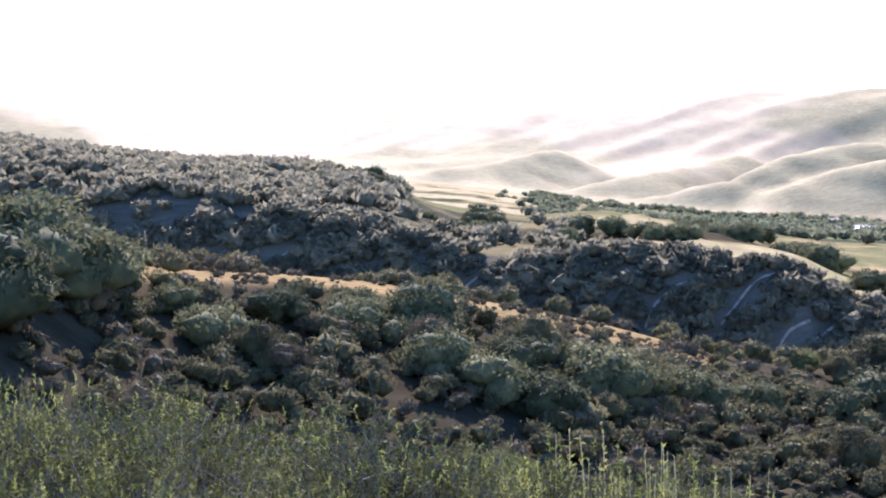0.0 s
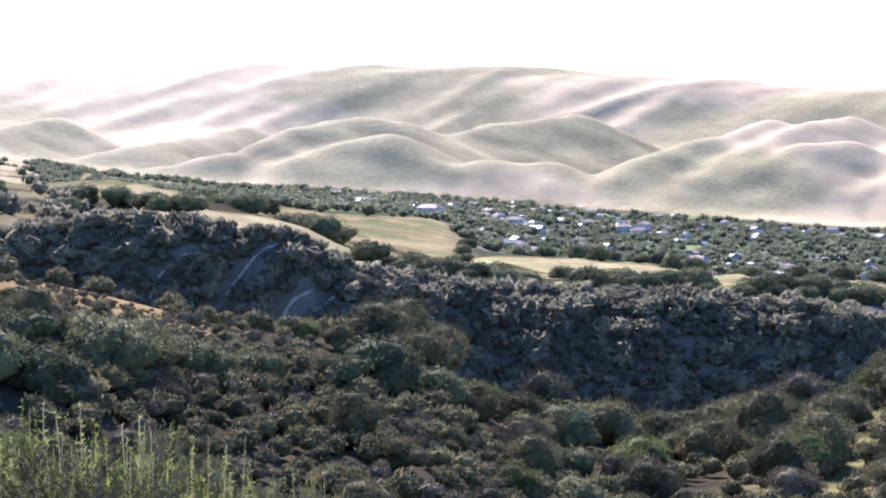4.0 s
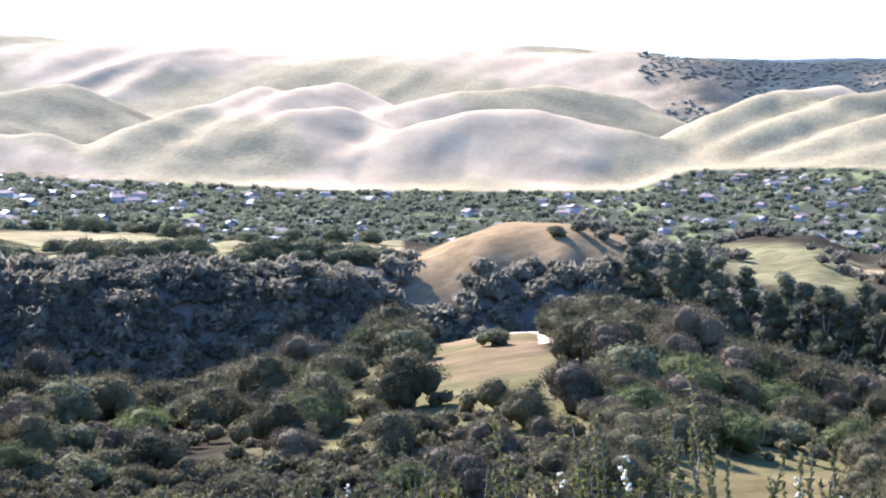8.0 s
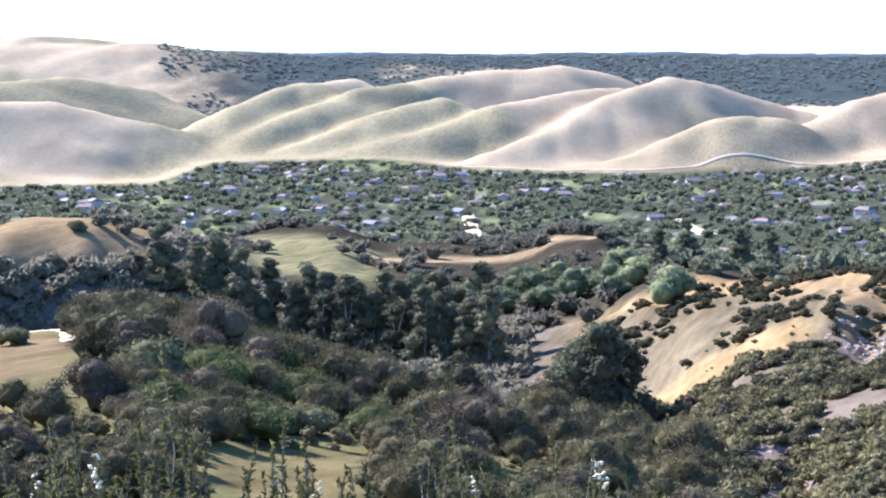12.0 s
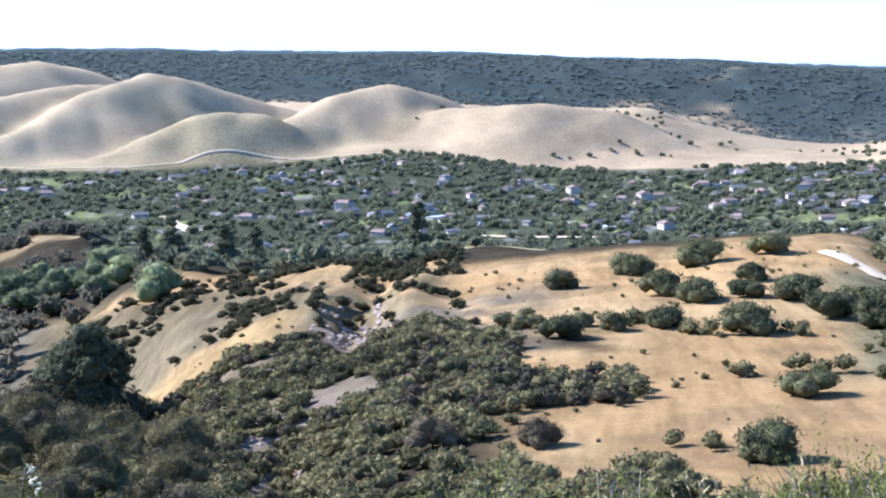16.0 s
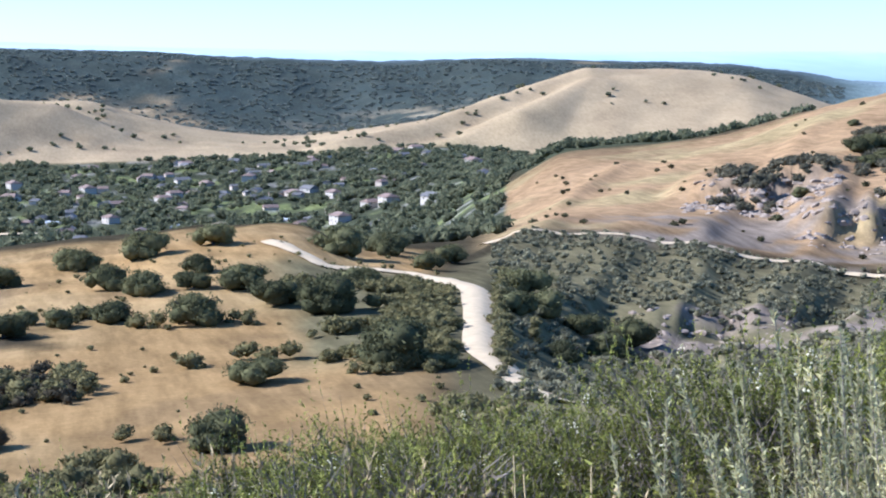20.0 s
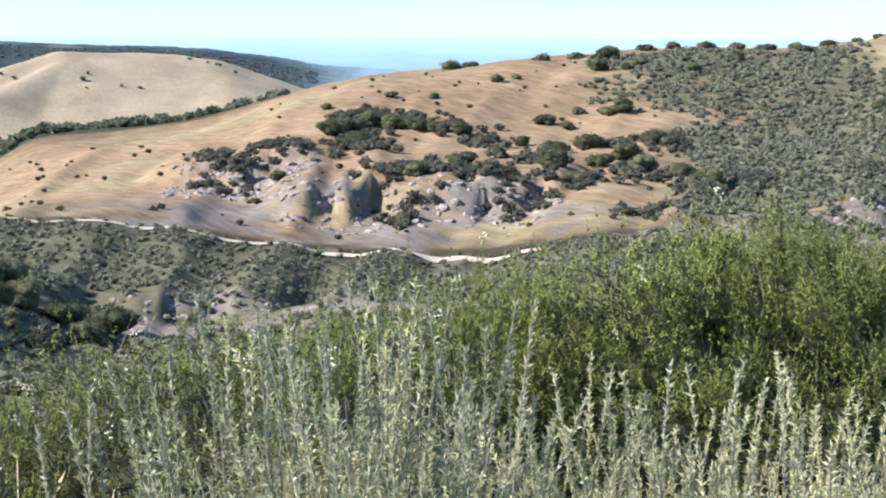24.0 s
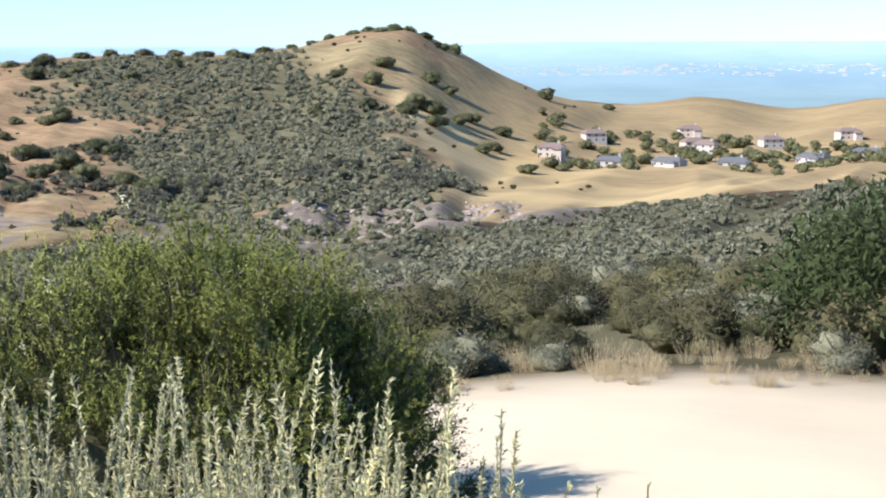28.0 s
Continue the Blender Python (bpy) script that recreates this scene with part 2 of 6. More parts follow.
# far edge of the town, foot of the golden hills
HILL_FOOT = [
    (0, 2600, 0.3), (15, 2600, -0.2), (21, 2600, -0.8), (25, 2500, -1.4), (29, 2450, -1.85), (35, 2420, -2.3), (39, 2420, -2.6), (45, 2370, -3.0),
    (50, 2330, -3.35), (59.5, 2340, -3.5), (62, 2470, -2.85), (66.6, 2490, -2.8), (70.5, 2420, -3.2), (75, 2370, -3.35), (80, 2440, -3.25), (85, 2480, -2.95),
    (91, 2400, -3.55), (99, 2400, -3.4), (105, 2500, -3.1), (109, 2400, -3.4), (125, 2300, -3.2), (160, 2300, -3.2),
]
# general rise of the golden hills, under their ridges
GOLDEN_CREST = [
    (0, 3100, 0.8), (18, 3100, -0.2), (27, 3050, -0.9), (34.7, 3000, -1.4), (38, 3000, -1.6), (41.3, 3000, -1.8), (45, 3000, -1.5),
    (49.3, 3000, -1.2), (51.9, 2950, -1.5), (56, 2950, -1.8), (59.4, 2950, -2.0), (61.3, 3000, -2.0), (63.7, 3100, -1.5),
    (67.8, 3100, -1.5), (70.9, 3100, -1.2), (73.2, 3050, -1.1), (75.5, 3000, -1.5),
]
GOLDEN_CREST += [
    (76.6, 3000, -1.6), (78.2, 3000, -1.6), (81.5, 3000, -1.5), (84.7, 3000, -1.4), (89.3, 2950, -1.5), (93, 2900, -1.55),
    (95, 2900, -2.1), (99.5, 2900, -2.9), (101.8, 2900, -2.66), (105.2, 2900, -2.2), (108.6, 2900, -1.2), (110, 2950, -0.56),
    (112.3, 3000, -0.56), (114.5, 3000, -0.75), (116.3, 3000, -1.3), (118, 3000, -1.85), (121, 3000, -2.3), (160, 3000, -2.6),
]
# dip behind them
DIP = [
    (0, 3400, 0.7), (30, 3400, -0.4), (60, 3350, -1.5), (72, 3400, -0.8), (85, 3350, -1.2), (100, 3350, -2.6), (111, 3350, -1.3),
    (120, 3350, -2.2), (160, 3350, -2.2),
]
# back ridges and the wooded tableland
BACK_RIDGE = [
    (0, 4000, 2.3), (6, 4000, 2.3), (11, 4000, 1.3), (15, 4000, 1.0), (18, 4000, 1.35), (22.6, 4000, 1.75), (30, 4000, 2.0),
    (36.6, 4000, 1.9), (42, 4000, 1.8), (47, 4000, 1.45), (52, 4000, 1.18), (55.7, 4000, 1.25), (59.4, 4000, 1.07), (61, 4000, 0.78),
    (65, 4000, 0.5), (70, 4000, 0.43), (75, 4000, 0.42), (80, 4000, 0.27), (85.6, 4000, 0.27), (91, 4000, 0.08), (95, 4000, -0.06),
    (98, 4000, -0.3), (103, 4000, -0.5), (107, 4000, -0.32), (109, 4000, -0.45), (113.6, 4000, -0.58), (116, 4000, -0.9), (119, 4000, -1.4),
    (124, 4000, -1.55), (160, 4000, -1.6),
]
# last blue distance
DISTANCE = [
    (0, 4850, 0.6), (30, 4850, 0.6), (55, 4850, 0.7), (62, 4850, 0.85), (66, 4850, 0.92), (72, 4850, 0.75), (78, 4850, 0.8),
    (88, 4850, 0.45), (96, 4850, 0.15), (104, 4850, 0.0), (115, 4850, -0.05), (138, 4850, -0.05), (144, 4850, 0.1), (160, 4850, 0.15),
]
LINES = [SHOULDER, HOLLOW, NEAR_RIDGE, CANYON_FLOOR, CANYON_RIM, BENCH, TOWN_EDGE, HILL_FOOT, GOLDEN_CREST, DIP, BACK_RIDGE, DISTANCE]


def hermite(xs, ys, x):
    """Smooth curve through knots that never overshoots them. xs: (k,), ys: (k,)."""
    h, d = np.diff(xs), np.diff(ys) / np.diff(xs)
    m = np.zeros(len(xs))
    w1, w2 = 2 * h[1:] + h[:-1], h[1:] + 2 * h[:-1]
    same = d[:-1] * d[1:] > 0
    m[1:-1][same] = ((w1 + w2)[same]) / (w1[same] / d[:-1][same] + w2[same] / d[1:][same])
    m[0], m[-1] = d[0] * 0.5, d[-1] * 0.5
    x = np.clip(x, xs[0], xs[-1])
    i = np.clip(np.searchsorted(xs, x, side="right") - 1, 0, len(xs) - 2)
    s = (x - xs[i]) / h[i]
    return (ys[i] * (1 + 2 * s) * (1 - s) ** 2 + m[i] * h[i] * s * (1 - s) ** 2 + ys[i + 1] * s * s * (3 - 2 * s) - m[i + 1] * h[i] * s * s * (1 - s))


def knots(az):
    """Distances and heights (relative to the eye) of the ground lines on the given headings: two arrays (n, lines)."""
    az = np.asarray(az, float)
    ds, zs = [np.full(az.shape, 1.0)], [np.full(az.shape, -1.62)]
    for line in LINES:
        a, d, e = np.array(line, float).T
        dist = hermite(a, d, az)
        ds.append(dist)
        zs.append(dist * np.tan(np.radians(hermite(a, e, az))))
    return np.stack(ds, -1), np.stack(zs, -1)


def lattice(ix, iy, seed):
    h = (ix * 374761393 + iy * 668265263 + seed * 982451653) & 0x7FFFFFFF
    h = ((h ^ (h >> 13)) * 1274126177) & 0x7FFFFFFF
    return ((h ^ (h >> 16)) & 0xFFFF) / 65535.0


def value_noise(x, y, seed=0):
    ix, iy = np.floor(x).astype(np.int64), np.floor(y).astype(np.int64)
    fx, fy = x - ix, y - iy
    fx, fy = fx * fx * (3 - 2 * fx), fy * fy * (3 - 2 * fy)
    a, b = lattice(ix, iy, seed), lattice(ix + 1, iy, seed)
    c, d = lattice(ix, iy + 1, seed), lattice(ix + 1, iy + 1, seed)
    return (a + (b - a) * fx) * (1 - fy) + (c + (d - c) * fx) * fy


def fractal(x, y, seed=0, octaves=4):
    out, amp, total = 0, 1.0, 0
    for k in range(octaves):
        out, total, amp = out + amp * value_noise(x * 2**k, y * 2**k, seed + k), total + amp, amp * 0.5
    return out / total


def step(a, b, x):
    s = np.clip((x - a) / (b - a), 0, 1)
    return s * s * (3 - 2 * s)


def band(lo, hi, soft, x):
    return step(lo - soft, lo + soft, x) * (1 - step(hi - soft, hi + soft, x))


# ridges of the golden hills: from foot to top, each corner (heading, distance, angle above or below eye level)
RIDGES = [
    [(17.5, 2650, -0.75), (20.5, 2800, -0.25), (24, 3000, 0.35)],
    [(23.3, 2600, -1.21), (27.2, 2800, -0.5), (30, 3000, 0.04)],
    [(25.3, 2500, -1.51), (29, 2580, -1.08), (31.3, 2650, -0.34), (33, 2720, 0.11), (35.3, 2800, 0.19)],
    [(30.8, 2460, -1.9), (32.1, 2540, -0.95), (33.5, 2580, -0.52), (34.8, 2600, -0.3), (36, 2540, -1.1)],
    [(36.1, 2460, -2.1), (38, 2550, -1.16), (40.2, 2560, -1.2), (41.6, 2510, -1.9)],
    [(38.4, 2430, -2.55), (39.9, 2490, -1.95), (41, 2500, -1.95), (42.4, 2460, -2.5)],
    [(35.5, 2800, -0.6), (38.2, 2950, 0.05), (41, 3100, 0.35)],
    [(41.9, 2495, -1.96), (43.4, 2585, -1.04), (45.5, 2700, -0.5), (47.4, 2850, 0.2)],
    [(44.3, 2480, -2.09), (46, 2600, -1.07), (48.5, 2800, 0.03), (50, 2900, 0.25)],
    [(47, 2590, -1.25), (48.5, 2655, -0.63), (50, 2680, -0.65), (51.4, 2620, -1.4)],
    [(50, 2510, -2.3), (52, 2575, -1.41), (54.8, 2630, -0.9), (56.6, 2645, -0.83), (59.6, 2620, -1.47), (62.4, 2675, -2.3)],
    [(51.5, 2780, -0.6), (54, 2900, -0.1), (57, 3000, 0.0), (59.5, 3050, -0.4)],
    [(61, 2680, -1.67), (62.3, 2730, -1.04), (64.6, 2860, -0.23), (66.3, 2950, -0.26)],
    [(62.85, 2630, -1.89), (64.9, 2720, -1.08), (66.6, 2810, -0.54), (68, 2880, -0.42)],
    [(64.7, 2580, -2.2), (67, 2660, -1.3), (69.3, 2730, -0.77), (70.8, 2745, -1.3)],
    [(67.4, 2900, -0.5), (70.5, 3000, 0.05), (73.2, 3050, 0.14), (75, 3080, -0.2)],
    [(65.9, 2530, -2.6), (68.7, 2590, -1.98), (70.9, 2680, -1.07), (73.5, 2780, -0.64), (75.2, 2850, -0.55)],
    [(70.9, 2480, -2.66), (73.2, 2580, -1.75), (75, 2700, -0.75), (76.8, 2800, -0.2), (78.3, 2850, -0.55), (81, 2860, -1.3)],
    [(74.1, 2420, -3.25), (76.8, 2470, -2.34), (78.6, 2520, -1.62), (80.2, 2580, -1.5)],
    [(81, 2620, -1.9), (83, 2720, -1.1), (84.7, 2780, -0.65), (86, 2820, -0.95)],
    [(84, 2650, -2.3), (86.5, 2700, -1.45), (89, 2640, -1.4), (92, 2680, -1.6)],
    [(101.5, 2500, -2.9), (104.5, 2650, -2.2), (107, 2780, -1.35), (109.6, 2900, -0.6)],
    [(105.5, 2530, -2.8), (107.5, 2600, -1.9), (109.8, 2800, -0.9)],
]
# broken rock steps: first and last heading, distance, height
SCARPS = [(110.5, 116.5, 292, 3), (82.0, 84.4, 284, 4.5), (135.0, 140.0, 414, 3), (141.4, 143.4, 425, 3), (79.6, 82.6, 193, 2.5)]


# rocky cliffs across the brown hill: first and last heading, distance, height
CLIFFS = [(112.9, 118.0, 540, 7), (116.5, 126.2, 485, 7)]


def ridged(x, y, z):
    """Raises the ground to rounded ridges that fall away evenly on both sides."""
    for rows in RIDGES:
        p = [(q * math.sin(radians(a)), q * math.cos(radians(a)), q * math.tan(radians(e))) for a, q, e in rows]
        near = (np.abs(x - p[0][0]) < 700) & (np.abs(y - p[0][1]) < 900)
        best, fall = np.full(x.shape, -1e4), np.interp(rows[0][0], [40, 46, 60, 61, 80, 84], [0.5, 0.52, 0.5, 0.62, 0.62, 0.5])
        for (x0, y0, z0), (x1, y1, z1) in zip(p[:-1], p[1:]):
            dx, dy = x1 - x0, y1 - y0
            t = np.clip(((x - x0) * dx + (y - y0) * dy) / (dx * dx + dy * dy), 0, 1)
            off = np.hypot(x - x0 - t * dx, y - y0 - t * dy)
            best = np.maximum(best, z0 + (z1 - z0) * t - fall * (np.sqrt(off * off + 400) - 20))
        z = np.where(near, np.maximum(z, best) + 4 * np.exp(-np.abs(z - best) / 4), z)
    return z


def relief(az, r, z, kd):
    """Spurs, gullies and small unevenness on top of the smooth land."""
    x, y = r * np.sin(np.radians(az)), r * np.cos(np.radians(az))
    away = step(0, 0.3, np.min(np.abs(np.log(r[..., None] / kd)), -1) * 8)
    # rounded spurs of the golden hills, running down towards the north-west
    foot, crest = kd[..., 8], kd[..., 9]
    s = (r - foot) / (crest - foot)
    u = (az - 4.7 * (s - 1)) * 0.46
    fine = np.abs(fractal(u * 4, s * 1.6, 45, 3) * 2 - 1)
    on = np.sin(np.pi * np.clip(s, 0, 1.0) ** 0.85) * (1 - 0.5 * step(86, 94, az)) * (1 - 0.5 * step(112, 118, az))
    z = z + on * (10 * (np.abs(value_noise(u, s * 0.5, 43) * 2 - 1) - 0.35) + 3 * (fine - 0.4))
    hills = s > -0.25
    if hills.any():
        worn = np.abs(fractal(x / 150 + y / 400, y / 190, 63, 3) * 2 - 1)
        z[hills] = ridged(x[hills], y[hills], z[hills])
        z = z + 15 * (worn - 0.3) * step(-0.05, 0.25, s) * (1 - step(1.0, 1.6, s)) * (1 - 0.5 * step(84, 92, az))
    # broken country behind them
    b = step(0.95, 1.25, s) * (1 - step(4000, 4500, r)) * (1 - step(60, 64, az))
    roll = 1.1 - np.sqrt((fractal(az * 0.36 - r * 0.0042, r * 0.0020, 47, 2) * 2 - 1) ** 2 + 0.012) * 1.6
    z = z + b * 15 * (roll - 0.55)
    c = step(3500, 3700, r) * (1 - step(4000, 4400, r)) * step(60, 64, az) * (1 - step(112, 116, az))
    z = z + c * 22 * (fractal(az * 0.5 + r * 0.002, r * 0.003, 53, 4) - 0.6) * away
    wall = step(200, 300, r) * (1 - step(800, 1000, r))
    gully = np.abs(fractal(az * 0.30 - r * 0.004, r * 0.003, 9, 3) * 2 - 1)
    z = z - wall * away * 6 * (gully - 0.25) * (1 - 0.8 * band(87, 106, 2, az))
    for a0, a1, r0, high in SCARPS:
        edge = r0 + 34 * (fractal(az * 0.8, az * 0 + r0, 57, 3) - 0.5) * r0 / 400
        z = z - high * band(a0, a1, 1.3, az) * (0.5 + fractal(az * 0.9, r * 0.02, 58, 2)) * (1 - step(-6, 7, r - edge)) * step(-90, -25, r - edge)
    for a0, a1, r0, high in CLIFFS:
        edge = r0 + 46 * (fractal(az * 0.55, az * 0 + r0, 59, 4) - 0.5)
        z = z + high * band(a0, a1, 1.0, az) * (0.45 + 1.1 * fractal(az * 1.3, r * 0.012, 60, 3)) * step(-5, 5, r - edge) * (1 - step(15, 130, r - edge))
    amp = 0.0016 * r * (0.3 + 0.7 * away) * (1 - 0.6 * step(2000, 2600, r)) + 0.10 * step(3, 30, r)
    return z + amp * (fractal(x / 28, y / 28, 3, 4) * 2 - 1) * (1 - step(4100, 4500, r)) * (1 - 0.7 * band(139, 170, 2, az) * (1 - step(14, 20, r)))


def land(az, r):
    """Height of the ground at headings az and distances r."""
    az, r = np.broadcast_arrays(np.asarray(az, float), np.asarray(r, float))
    shape = r.shape
    az, r = az.ravel(), r.ravel()
    d, z = knots(np.clip(az, 0, 160))
    h, s = np.diff(d), np.diff(z) / np.diff(d)
    m = np.zeros_like(d)
    w1, w2 = 2 * h[:, 1:] + h[:, :-1], h[:, 1:] + 2 * h[:, :-1]
    ok = s[:, :-1] * s[:, 1:] > 0
    with np.errstate(divide="ignore", invalid="ignore"):
        m[:, 1:-1] = np.where(ok, (w1 + w2) / (w1 / s[:, :-1] + w2 / s[:, 1:]), 0)
    m[:, 0], m[:, -1] = s[:, 0], s[:, -1]
    i = np.clip((d <= r[:, None]).sum(-1) - 1, 0, d.shape[1] - 2)[:, None]
    g = lambda q, k=0: np.take_along_axis(q, i + k, 1)[:, 0]
    hh = g(h)
    u = np.clip((r - g(d)) / hh, 0, 1.2)
    out = g(z) * (1 + 2 * u) * (1 - u) ** 2 + g(m) * hh * u * (1 - u) ** 2 + g(z, 1) * u * u * (3 - 2 * u) - g(m, 1) * hh * u * u * (1 - u)
    return (EYE + relief(az, r, out, d)).reshape(shape)



def sheet_height(az, r):
    """As land(), all the way round: behind the camera the hilltop slopes on."""
    az = np.mod(az + 20, 360) - 20
    w = step(175, 325, az)
    front = land(np.where(az > 160, 160, az), r)
    return np.where(az > 160, front * (1 - w) + land(np.zeros_like(az), r) * w, front)


# ---- land cover: base colours of grass, scrub, soil, woods and rock; haze blue far off ----
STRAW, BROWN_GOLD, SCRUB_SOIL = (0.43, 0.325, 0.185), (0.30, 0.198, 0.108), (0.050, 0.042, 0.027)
WOODS, ROCK, TOWN_SOIL, HAZY_PLAIN, CHAPARRAL = (0.125, 0.112, 0.085), (0.24, 0.192, 0.148), (0.062, 0.068, 0.042), (0.28, 0.36, 0.36), (0.155, 0.135, 0.075)


def cover(az, r):
    """Base colour of the ground by what grows there, with haze painted in far off."""
    x, y = r * np.sin(np.radians(az)), r * np.cos(np.radians(az))
    n1, n2, n3 = fractal(x / 60, y / 60, 21, 4), fractal(x / 18, y / 18, 25, 4), fractal(x / 350, y / 350, 29, 4)
    kd, _ = knots(np.clip(az, 0, 160))
    c = np.empty(r.shape + (3,))
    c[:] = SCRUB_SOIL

    def lay(colour, w):
        c[:] += (np.array(colour) - c) * np.clip(w, 0, 1)[..., None]

    crest, floor_, rim, bench, town, foot, gold, back = (kd[..., k] for k in (3, 4, 5, 6, 7, 8, 9, 11))
    # near ridge: dry grass on its crest and in gaps
    lay((0.205, 0.145, 0.068), band(-5, 12, 2, r - crest + 5 * (n2 - 0.5)) * band(8.5, 29, 1, az))
    lay((0.235, 0.168, 0.088), band(-70, 12, 10, r - crest) * band(51, 56.8, 0.8, az))
    lay((0.15, 0.13, 0.055), step(0.62, 0.70, n1) * step(60, 90, r) * (1 - step(0, 20, r - crest)) * (az < 75))
    lay((0.13, 0.122, 0.048), band(80, 140, 7, r - (az - 63) * 2.0) * band(61.2, 66.4, 0.9, az))
    lay((0.165, 0.125, 0.055), band(82, 138, 7, r - (az - 63) * 2.0) * band(61.2, 66.4, 0.9, az) * step(0.45, 0.6, n2) * 0.7)
    # canyon wall, woods
    lay(WOODS, step(10, 40, r - crest) * (r < rim) * (az < 75))
    lay((0.27, 0.22, 0.11), step(-6, 6, r - rim) * (1 - step(0, 120, r - bench)) * (az < 52) * step(0.35, 0.5, n1))
    lay((0.27, 0.24, 0.10), step(0, 40, r - rim) * (1 - step(0, 60, r - bench)) * band(33, 50, 3, az) * step(0.4, 0.6, n2))
    lay((0.26, 0.185, 0.092), band(52.3, 59.7, 0.7, az) * band(-34, 60, 7, r - rim))
    lay((0.185, 0.165, 0.078), band(62.4, 67.2, 0.8, az) * band(-110, 40, 18, r - bench))
    lay((0.27, 0.20, 0.105), band(66.5, 75.5, 0.5, az) * band(-16, 12, 4, r - bench))
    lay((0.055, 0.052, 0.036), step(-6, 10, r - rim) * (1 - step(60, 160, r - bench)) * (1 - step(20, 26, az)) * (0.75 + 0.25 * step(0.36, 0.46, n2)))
    # oak slope
    oak = band(77, 104.5, 0.8, az) * step(-60, -20, r - floor_) * (1 - step(20, 60, r - rim))
    oak = np.maximum(oak, band(89, 104, 2, az) * band(-30, 60, 14, r - crest))
    lay((0.315, 0.204, 0.090), oak)
    lay((0.375, 0.262, 0.125), oak * step(0.48, 0.62, n1) * 0.6)
    lay((0.21, 0.14, 0.07), oak * step(0.50, 0.64, n2) * 0.65)
    lay(SCRUB_SOIL, band(77, 93, 2, az) * band(-45, 10, 14, r - floor_) * step(0.42, 0.56, n2))
    lay(CHAPARRAL, band(99, 106, 1.5, az) * band(185, 285, 12, r) * step(0.35, 0.5, n1 + 0.06 * (az - 101)))
    lay((0.17, 0.132, 0.070), band(73, 86, 1.2, az) * step(195, 215, r) * (1 - step(-6, 20, r - rim)))
    lay((0.30, 0.20, 0.095), band(73, 86, 1.2, az) * step(195, 215, r) * (1 - step(-6, 20, r - rim)) * step(0.5, 0.6, n2))
    lay((0.14, 0.112, 0.065), band(73, 82.5, 1.2, az) * step(288, 298, r) * (1 - step(-25, -5, r - rim)) * (0.55 + 0.45 * step(0.4, 0.55, n2)))
    lay((0.15, 0.12, 0.08), band(74, 90, 1.5, az) * band(150, 252, 12, r - (az - 76) * 2.2) * step(0.36, 0.5, n2))
    lay((0.27, 0.188, 0.085), band(75.4, 81.5, 0.5, az) * band(262, 290, 5, r))
    lay((0.32, 0.27, 0.13), band(84, 93, 1.5, az) * band(-60, 60, 20, r - bench))
    # brown hill
    hill = step(105.5, 107.5, az) * step(-10, 25, r - rim) * (1 - step(0, 300, r - town))
    lay(BROWN_GOLD, hill)
    lay((0.30, 0.24, 0.12), hill * step(0.5, 0.65, n1) * 0.7)
    lay(CHAPARRAL, hill * band(128.5 , 139.0, 1.2, az + (r - 600) * 0.012 + (n1 - 0.5) * 7) * (1 - step(-60, 0, r - town)) * step(0.18, 0.32, n1))
    lay(ROCK, step(108, 112, az) * (az < 146) * band(-20, 75, 14, r - rim) * step(0.47, 0.56, n2))
    lay((0.38, 0.265, 0.125), band(141.5, 160, 1.5, az) * step(0, 60, r - rim) * (1 - step(0, 200, r - town)))
    lay((0.47, 0.33, 0.145), band(141, 152, 1.0, az) * band(430, 640, 30, r) * step(0.4, 0.52, n1))
    lay((0.48, 0.345, 0.16), band(139.6, 142.2, 0.4, az + (r - 620) * 0.012) * band(560, 680, 14, r))
    for a0, a1, r0, high in SCARPS + CLIFFS:
        lay(ROCK, band(a0, a1, 0.6, az) * band(r0 - 26, r0 + 12, 8, r) * step(0.42, 0.56, n2) * 0.7)
    lay(CHAPARRAL, step(104, 108, az) * step(14, 18, r) * (1 - step(-40, 0, r - rim)))
    lay(ROCK, step(109, 111, az) * band(-25, 30, 9, r - floor_) * step(0.52, 0.58, n2))
    # town and the hills beyond
    t = step(-500, -350, r - town) * (az < 107) * (r > bench + 60)
    fields = step(0, 60, r - bench) * (1 - step(30, 90, r - town)) * (1 - step(36.5, 38, az))
    t = np.maximum(t, step(60, 120, r - bench) * step(37, 38.5, az) * (az < 52))
    t = t * (1 - fields * (r < town))
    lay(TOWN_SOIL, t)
    lay((0.17, 0.19, 0.08), t * step(0.62, 0.68, n1))
    lay((0.26, 0.245, 0.22), t * step(0.66, 0.7, n2) * 0.7)
    lay(TOWN_SOIL, step(107, 108, az) * (az < 121) * step(180, 320, r - town))
    lay((0.25, 0.19, 0.10), fields)
    lay((0.14, 0.135, 0.065), fields * step(0.42, 0.56, n1 * 0.6 + n2 * 0.4))
    lay((0.30, 0.235, 0.12), step(-10, 60, r - town) * (1 - step(22, 30, az)) * step(0.40, 0.5, n3 * 0.5 + n1 * 0.5))
    g = step(-60, 40, r - foot) * step(0, 200, r - town)
    lay(STRAW, g)
    lay((0.28, 0.245, 0.125), g * step(0.48, 0.6, n3) * 0.7)
    lay((0.37, 0.275, 0.16), g * step(70, 90, az) * 0.9)
    # tableland woods: dark green with some haze blue in the colour
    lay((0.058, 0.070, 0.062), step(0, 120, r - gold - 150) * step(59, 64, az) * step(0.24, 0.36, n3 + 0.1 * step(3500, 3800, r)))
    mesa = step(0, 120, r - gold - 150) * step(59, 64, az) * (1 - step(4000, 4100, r))
